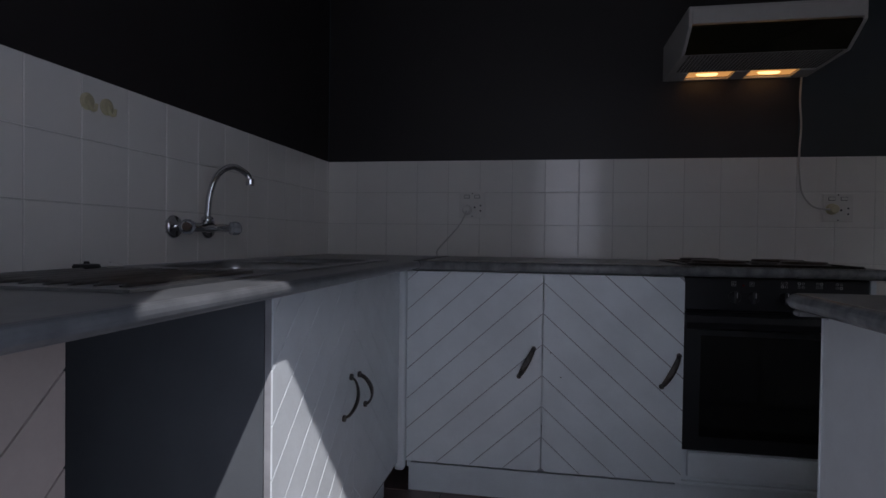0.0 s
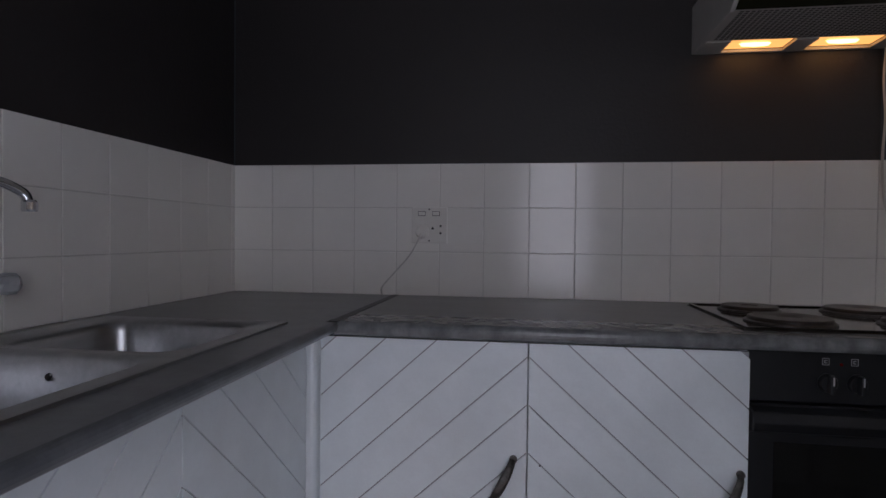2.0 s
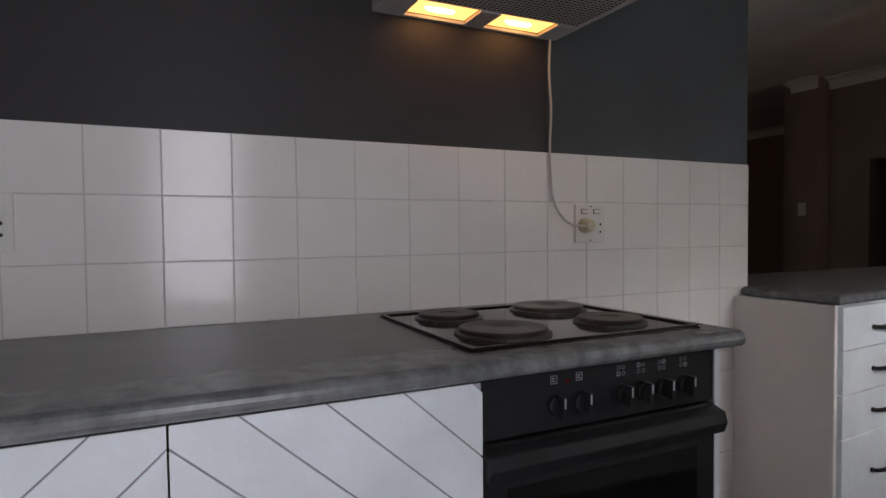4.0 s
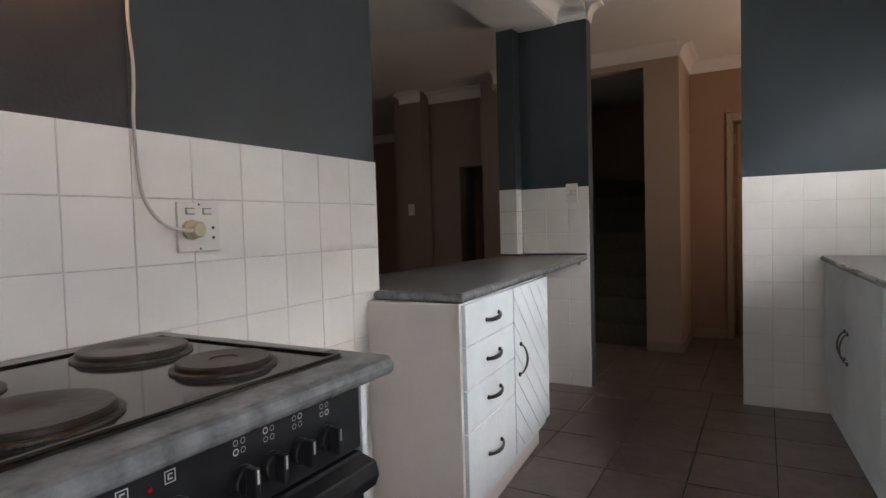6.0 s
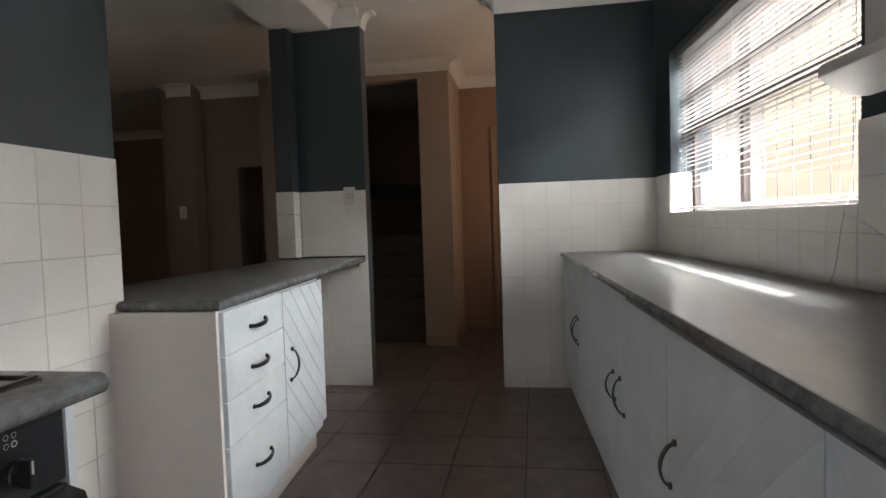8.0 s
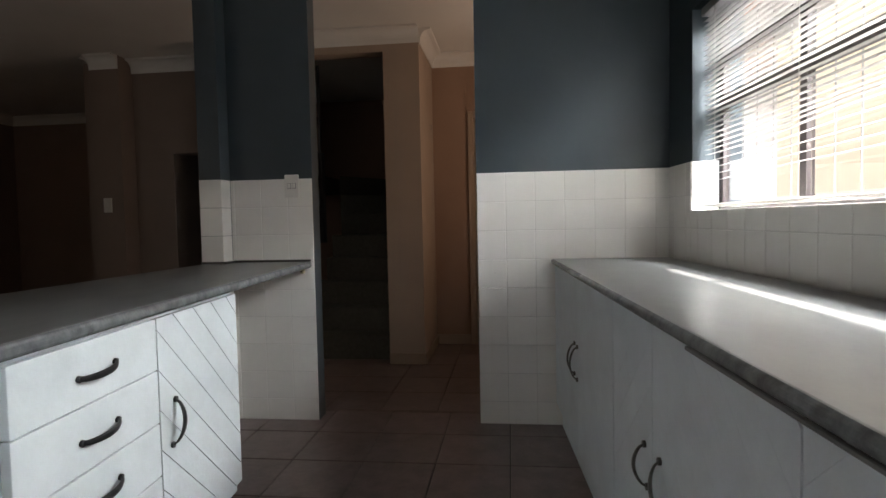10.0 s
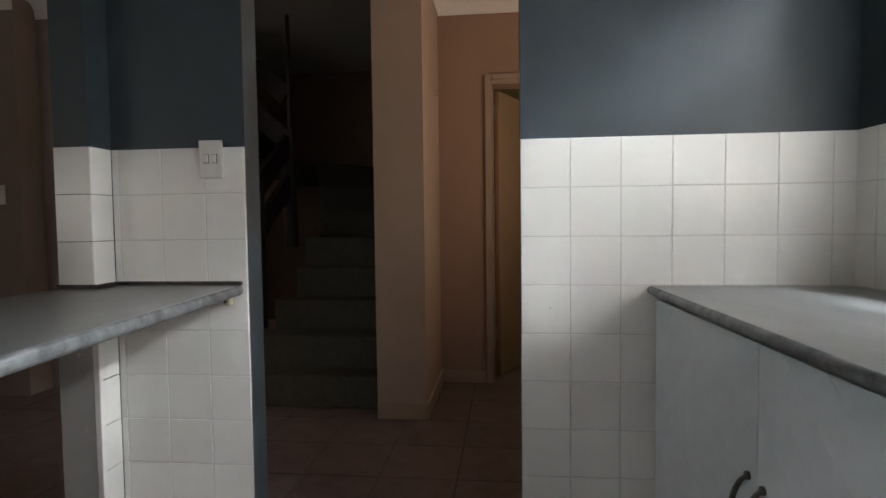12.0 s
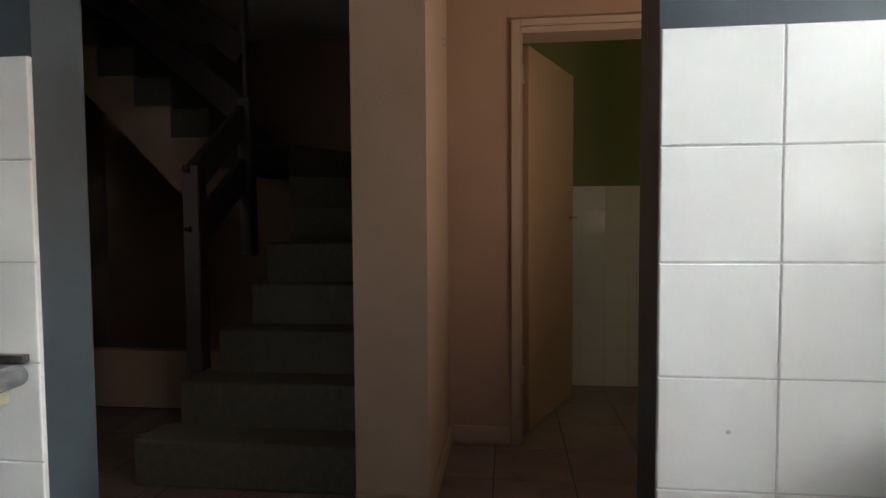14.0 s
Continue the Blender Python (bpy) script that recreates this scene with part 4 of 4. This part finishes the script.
d.parent = pen
d.matrix_parent_inverse = pen.matrix_world.inverted()
tagged(d, "white boarded door with slanting grooves")
h = strap(None, pm @ Vector((0.612, 0, 0.462)), pm @ Vector((0.636, 0, 0.585)), pm.to_3x3() @ Vector((0, -1, 0)), "iron", label="dark arched door handle", depth=0.03)
h.parent = d

pt = thing("peninsula_worktop", "grey marbled laminate worktop on the drawer cabinet", "worktop", (4.0, 0.0, 0.835))


def rounded_slab(poly, z0, z1, r=0.015, seg=4):
    bm = bmesh.new()
    lo, hi = [bm.verts.new((*p, z0)) for p in poly], [bm.verts.new((*p, z1)) for p in poly]
    bm.faces.new(lo[::-1])
    bm.faces.new(hi)
    n = len(poly)
    for i in range(n):
        bm.faces.new((lo[i], lo[(i + 1) % n], hi[(i + 1) % n], hi[i]))
    bm.normal_update()
    es = [e for e in bm.edges if abs(e.verts[0].co.z - e.verts[1].co.z) < 1e-6]
    bmesh.ops.bevel(bm, geom=es, offset=r, segments=seg, profile=0.5, affect="EDGES")
    bm.normal_update()
    for f in bm.faces:
        f.material_index = 0 if f.normal.z > 0.98 else 1
    return bm


put("worktop", rounded_slab([(2.950, -0.358), (4.06, -0.270), (5.068, -0.188), (5.0765, -0.175), (5.0765, 0.253), (4.9735, 0.253), (4.9735, 0.383), (3.001, 0.383), (3.001, -0.006), (2.958, -0.006)], 0.838, 0.872), ["laminate", "laminate_edge"], pt)
bm = bmesh.new()
box(bm, 5.062, 5.0755, -0.185, 0.252, 0.8722, 0.884, 0.001)
box(bm, 4.9735, 5.0618, 0.2405, 0.252, 0.8722, 0.884, 0.001)
box(bm, 4.962, 4.9733, 0.2405, 0.383, 0.8722, 0.884, 0.001)
put("upstand", bm, "antique", pt, "grey metal sealing strip")
sp = thing("support_panel", "grey painted support panel with bolts under the worktop", "panel", (4.96, 0.3, 0))
put("board", bx(4.955, 4.9735, 0.262, 0.38, 0.0, 0.837), "slat", sp)
put("trim", bx(4.953, 4.9738, 0.2405, 0.2615, 0.0, 0.837, 0.002), "cream", sp, "narrow cream corner strip")
for z in (0.12, 0.2, 0.42, 0.62, 0.66):
    put("bolt", lathe([(0.007, 0.0), (0.007, -0.004), (0.004, -0.006)], (4.9548, 0.29 + 0.02 * math.sin(z * 30), z), 10, "x"), "steel", sp, "small bolt head")
bk = thing("cabinet_catch", "small pale plastic catch under the worktop", "catch", (5.06, -0.165, 0.83))
put("block", bx(5.05, 5.0755, -0.150, -0.128, 0.808, 0.8375, 0.003), "yellowed", bk)
put("pin", lathe([(0.004, 0.0), (0.004, -0.01)], (5.049, -0.139, 0.82), 10, "x"), "hole", bk)

sw_ = thing("light_switch", "white two-lever light switch over the top row of tiles", "light switch", (XS - 0.005, -0.1, 1.28))
put("plate", bx(XS - 0.0165, XS - 0.0045, -0.130, -0.053, 1.220, 1.341, 0.003, 2), "plastic", sw_)
for y in (-0.106, -0.078):
    put("rocker_gap", bx(XS - 0.0170, XS - 0.0164, y - 0.0095, y + 0.0095, 1.2665, 1.2955), "hole", sw_, "dark gap round the lever")
    put("rocker", bx(XS - 0.0215, XS - 0.0166, y - 0.008, y + 0.008, 1.268, 1.294, 0.002), "plastic", sw_, "small switch lever")

# long worktop under the window
lt = math.degrees(math.atan2(0.0825, 3.52))
long_ = thing("long_worktop", "grey marbled laminate worktop with a rounded front edge under the window", "worktop", (3.3, -1.8, 0.835))
put("worktop", rounded_slab([(1.455, -1.645), (5.0755, -1.462), (5.0755, -2.045), (1.455, -2.235)][::-1], 0.842, 0.870, 0.0138, 5), ["laminate", "laminate_edge"], long_)


put("edge_strip", prism([(1.462, -1.652), (3.14, -1.566), (3.14, -1.590), (1.462, -1.676)], 2, 0.833, 0.8415, 0.002), "laminate", long_, "loose lower edge strip")
wpg = thing("wall_plug", "tiny grey filled screw hole in a white tile", "wall plug", (XS - 0.0042, -1.174, 0.80))
put("filler", lathe([(0.003, 0.0), (0.002, -0.0008)], (XS - 0.0042, -1.174, 0.80), 10, "x"), "grout", wpg)


def long_unit(x_east, x_west, doors, handles, label):
    y = -1.477 - (5.05 - x_east) * 0.0605
    hs = [((x_east - a[0], a[1]), (x_east - b[0], b[1])) for a, b in handles]
    ds = [(x_east - a, x_east - b, r) for a, b, r in doors]
    return base_cabinet("base_cabinet", label, (x_east, y, 0), 180 + 3.46, x_east - x_west - 0.002, 0.44, ds, z1=0.836, toe=0.035, handles=hs, group="cabinets under the window", faint=True)


long_unit(5.06, 3.80, [(5.03, 4.422, True), (4.418, 3.802, False)],
          [((4.46, 0.437), (4.452, 0.565)), ((4.40, 0.427), (4.392, 0.562))], "white double door base cabinet with faint slanting grooves and thin handles")
long_unit(3.80, 2.81, [(3.798, 3.422, True), (3.418, 2.812, False)],
          [((3.452, 0.434), (3.476, 0.528)), ((3.300, 0.426), (3.360, 0.534))], "white double door base cabinet with faint slanting grooves and thin handles")
long_unit(2.81, 2.12, [(2.808, 2.122, True)], [((2.785, 0.428), (2.745, 0.550))], "white single door base cabinet with faint slanting grooves")
long_unit(2.12, 1.485, [(2.118, 1.487, False)], [], "white base cabinet with a plain door")

# wall cabinet edge beside the window
cab = thing("wall_cabinet", "white corner wall shelf with a rounded lower board beside the window", "shelf", (2.5, -1.9, 1.4))
shelf_poly = [(1.9, -2.212), (2.985, -2.155), (2.975, -2.10), (2.745, -1.926), (2.715, -1.918), (2.50, -1.935), (1.9, -1.96)]
sb = prism(shelf_poly, 2, 1.372, 1.398, 0.004, 2)
put("board", sb, "cream", cab, "cream rounded shelf board")
put("side", prism([(1.9, -2.211), (2.80, -2.164), (2.60, -1.945), (1.9, -1.975)], 2, 1.3985, 2.15, 0.002), "cream", cab)

# bathroom door
bd = thing("bathroom_door", "plain painted door standing open into the bathroom", "door", (HX + 0.165, DY1 - 0.010, 0))
ang = -23.7
dm = pose(HX + 0.165, DY1 - 0.010, 0, 0, 0, ang)
put("leaf", bx(0, 0.715, -0.038, 0.0, 0.008, 1.932, 0.002, m=dm), "door", bd)
for s in (0, -0.038):
    sg = 1 if s == 0 else -1
    hm = dm @ Matrix.Translation((0.665, s, 1.09))
    bmh = lathe([(0.0, 0.0), (0.022, 0.0), (0.022, 0.006 * sg), (0.009, 0.008 * sg), (0.009, 0.04 * sg)], (0, 0, 0), 16, "y")
    tube([(0, 0.04 * sg, 0), (-0.04, 0.045 * sg, 0), (-0.10, 0.042 * sg, 0)], 0.008, 10, bmh)
    bmesh.ops.transform(bmh, matrix=hm, verts=bmh.verts)
    put("door_handle", bmh, "chrome", bd, "small chrome lever handle")
for z in (0.25, 1.75):
    put("hinge", tube([(HX + 0.158, DY1 - 0.016, z), (HX + 0.158, DY1 - 0.016, z + 0.09)], 0.006, 8), "steel", bd)
hk = thing("cup_hook", "small white hook on the hall wall", "hook", (6.83, PY0, 1.85))
put("hook", tube(curve_pts([(6.83, PY0, 1.862), (6.83, PY0 - 0.018, 1.862), (6.83, PY0 - 0.022, 1.842), (6.83, PY0 - 0.012, 1.832), (6.83, PY0 - 0.006, 1.842)], 4), 0.0022, 6), "bar", hk)

# stairs
stairs = thing("staircase", "dim carpeted winding staircase with a concrete side", "staircase", (7.0, 0.1, 0))
RISE, GO = 0.193, 0.178
SX = 6.475
wx = 7.675
for i in range(5):
    y1 = (0.63, 0.53, 0.44, 0.36, 0.36)[i]
    put("step", bx(SX + GO * i - 0.012, wx if i == 4 else SX + GO * (i + 1) + 0.02, PY1 + 0.002, y1, 0 if i == 0 else RISE * i - 0.12, RISE * (i + 1), 0.012, 2), "carpet", stairs, "carpeted step")
for i, (a0, a1) in enumerate(((0, 30), (30, 60), (60, 90))):
    p = (wx, 0.42)
    far = []
    for a in (a0, (a0 + a1) / 2, a1):
        a = radians(a - 90)
        t = min(0.755 / max(1e-6, abs(math.sin(a))), 0.93 / max(1e-6, math.cos(a)))
        far.append((p[0] + t * math.cos(a), p[1] + t * math.sin(a)))
    put("step", prism([p] + far, 2, RISE * (5 + i) - 0.1, RISE * (6 + i), 0.004), "carpet", stairs, "carpeted winding step")
# upper flight going north
fx0, fx1 = wx, wx + 0.93
y, z = 0.69, RISE * 8 + 0.02
top = []
for i in range(9):
    top += [(y, z), (y + 0.235, z)]
    y, z = y + 0.235, z + RISE
poly = top + [(y, z - 0.3), (1.15, 1.29), (0.93, 1.10), (0.69, 1.10)]
put("flight_side", prism(poly, 0, fx0, fx0 + 0.04), "rose", stairs, "pinkish plastered side of the upper flight")
y, z = 0.69, RISE * 8 + 0.02
for i in range(9):
    put("step", bx(fx0 - 0.015, fx1, y - 0.012, y + 0.235, z - 0.16, z + 0.012, 0.006), "carpet", stairs, "carpeted step of the upper flight")
    y, z = y + 0.235, z + RISE
put("low_wall", bx(7.41, 7.48, 0.37, 2.35, 0, 0.335), "rose", stairs, "low plastered wall under the stairs")
rail = thing("stair_railing", "dark stained timber stair railing with square posts and slanting boards", "railing", (6.85, 0.5, 0.2))
put("post", bx(6.81, 6.89, 0.515, 0.595, 0.385, 1.34, 0.006), "dwood", rail, "dark square newel post")
put("post", bx(7.17, 7.24, 0.425, 0.495, 0.90, 1.72, 0.006), "dwood", rail, "dark square newel post")
put("post", bx(7.19, 7.215, 0.445, 0.47, 1.72, 2.6, 0.004), "dwood", rail, "thin dark upright post")


def board(a, b, w, t):
    a, b = Vector(a), Vector(b)
    d = b - a
    m = look(a, b)
    bm = bmesh.new()
    box(bm, -t / 2, t / 2, -w / 2, w / 2, -d.length, 0, 0.004, m=m)
    return bm


for z in (1.27, 1.00):
    put("rail_board", board((6.84, 0.56, z), (7.20, 0.46, z + 0.36), 0.13, 0.035), "dwood", rail, "dark slanting rail board")
for z in (1.80, 2.12):
    put("rail_board", board((7.28, 0.50, z - 0.15), (7.5, 2.1, z + 1.15), 0.14, 0.035), "dwood", rail, "dark slanting rail board")

# dining room odds
ds = thing("light_switch", "white light switch on the brown dining room wall", "light switch", (6.565, 2.2, 1.27))
put("plate", bx(6.556, 6.5695, 2.055, 2.125, 1.205, 1.325, 0.003, 2), "plastic", ds)
put("rocker", bx(6.552, 6.5559, 2.083, 2.100, 1.25, 1.28, 0.002), "plastic", ds)
cl = thing("ceiling_lamp", "small glowing ceiling lamp in the dining room", "lamp", (6.5, 3.6, 2.45))
put("shade", lathe([(0.09, 0.0), (0.11, -0.03), (0.08, -0.06), (0.02, -0.07)], (6.6, 3.9, CEIL - 0.001), 20), "lamprim", cl, "glowing round shade")

# ---- wall tiles and floor tiles ----
lay_tiles()
_fl = {}


def floor_tile(w, d):
    key = (round(w, 3), round(d, 3))
    if key not in _fl:
        bm = bmesh.new()
        x, y, b = key[0] / 2 - 0.0025, key[1] / 2 - 0.0025, 0.002
        q = ((-1, -1), (1, -1), (1, 1), (-1, 1))
        lo = [bm.verts.new((sx * x, sy * y, -0.0062)) for sx, sy in q]
        mi = [bm.verts.new((sx * x, sy * y, -0.0018)) for sx, sy in q]
        hi = [bm.verts.new((sx * (x - b), sy * (y - b), 0)) for sx, sy in q]
        for i in range(4):
            j = (i + 1) % 4
            bm.faces.new((lo[i], lo[j], mi[j], mi[i]))
            bm.faces.new((mi[i], mi[j], hi[j], hi[i]))
        bm.faces.new(hi)
        _fl[key] = mesh_of("floor_tile", bm, "floor")
    return _fl[key]


def lay_floor(x0, x1, y0, y1, ox, oy):
    for a, b in spans(x0, x1, ox, 0.352):
        for c, d in spans(y0, y1, oy, 0.3295):
            ob = new("floor_tile", floor_tile(b - a, d - c))
            ob.location = ((a + b) / 2, (c + d) / 2, 0)
            ob.parent = floor


lay_floor(0.0, 5.24, -2.72, 0.56, 4.908, -1.24)
lay_floor(5.24, 8.1, -2.3, 0.56, 4.908, -0.83)
lay_floor(5.24, 7.40, 0.56, 2.3, 4.908, -0.83)
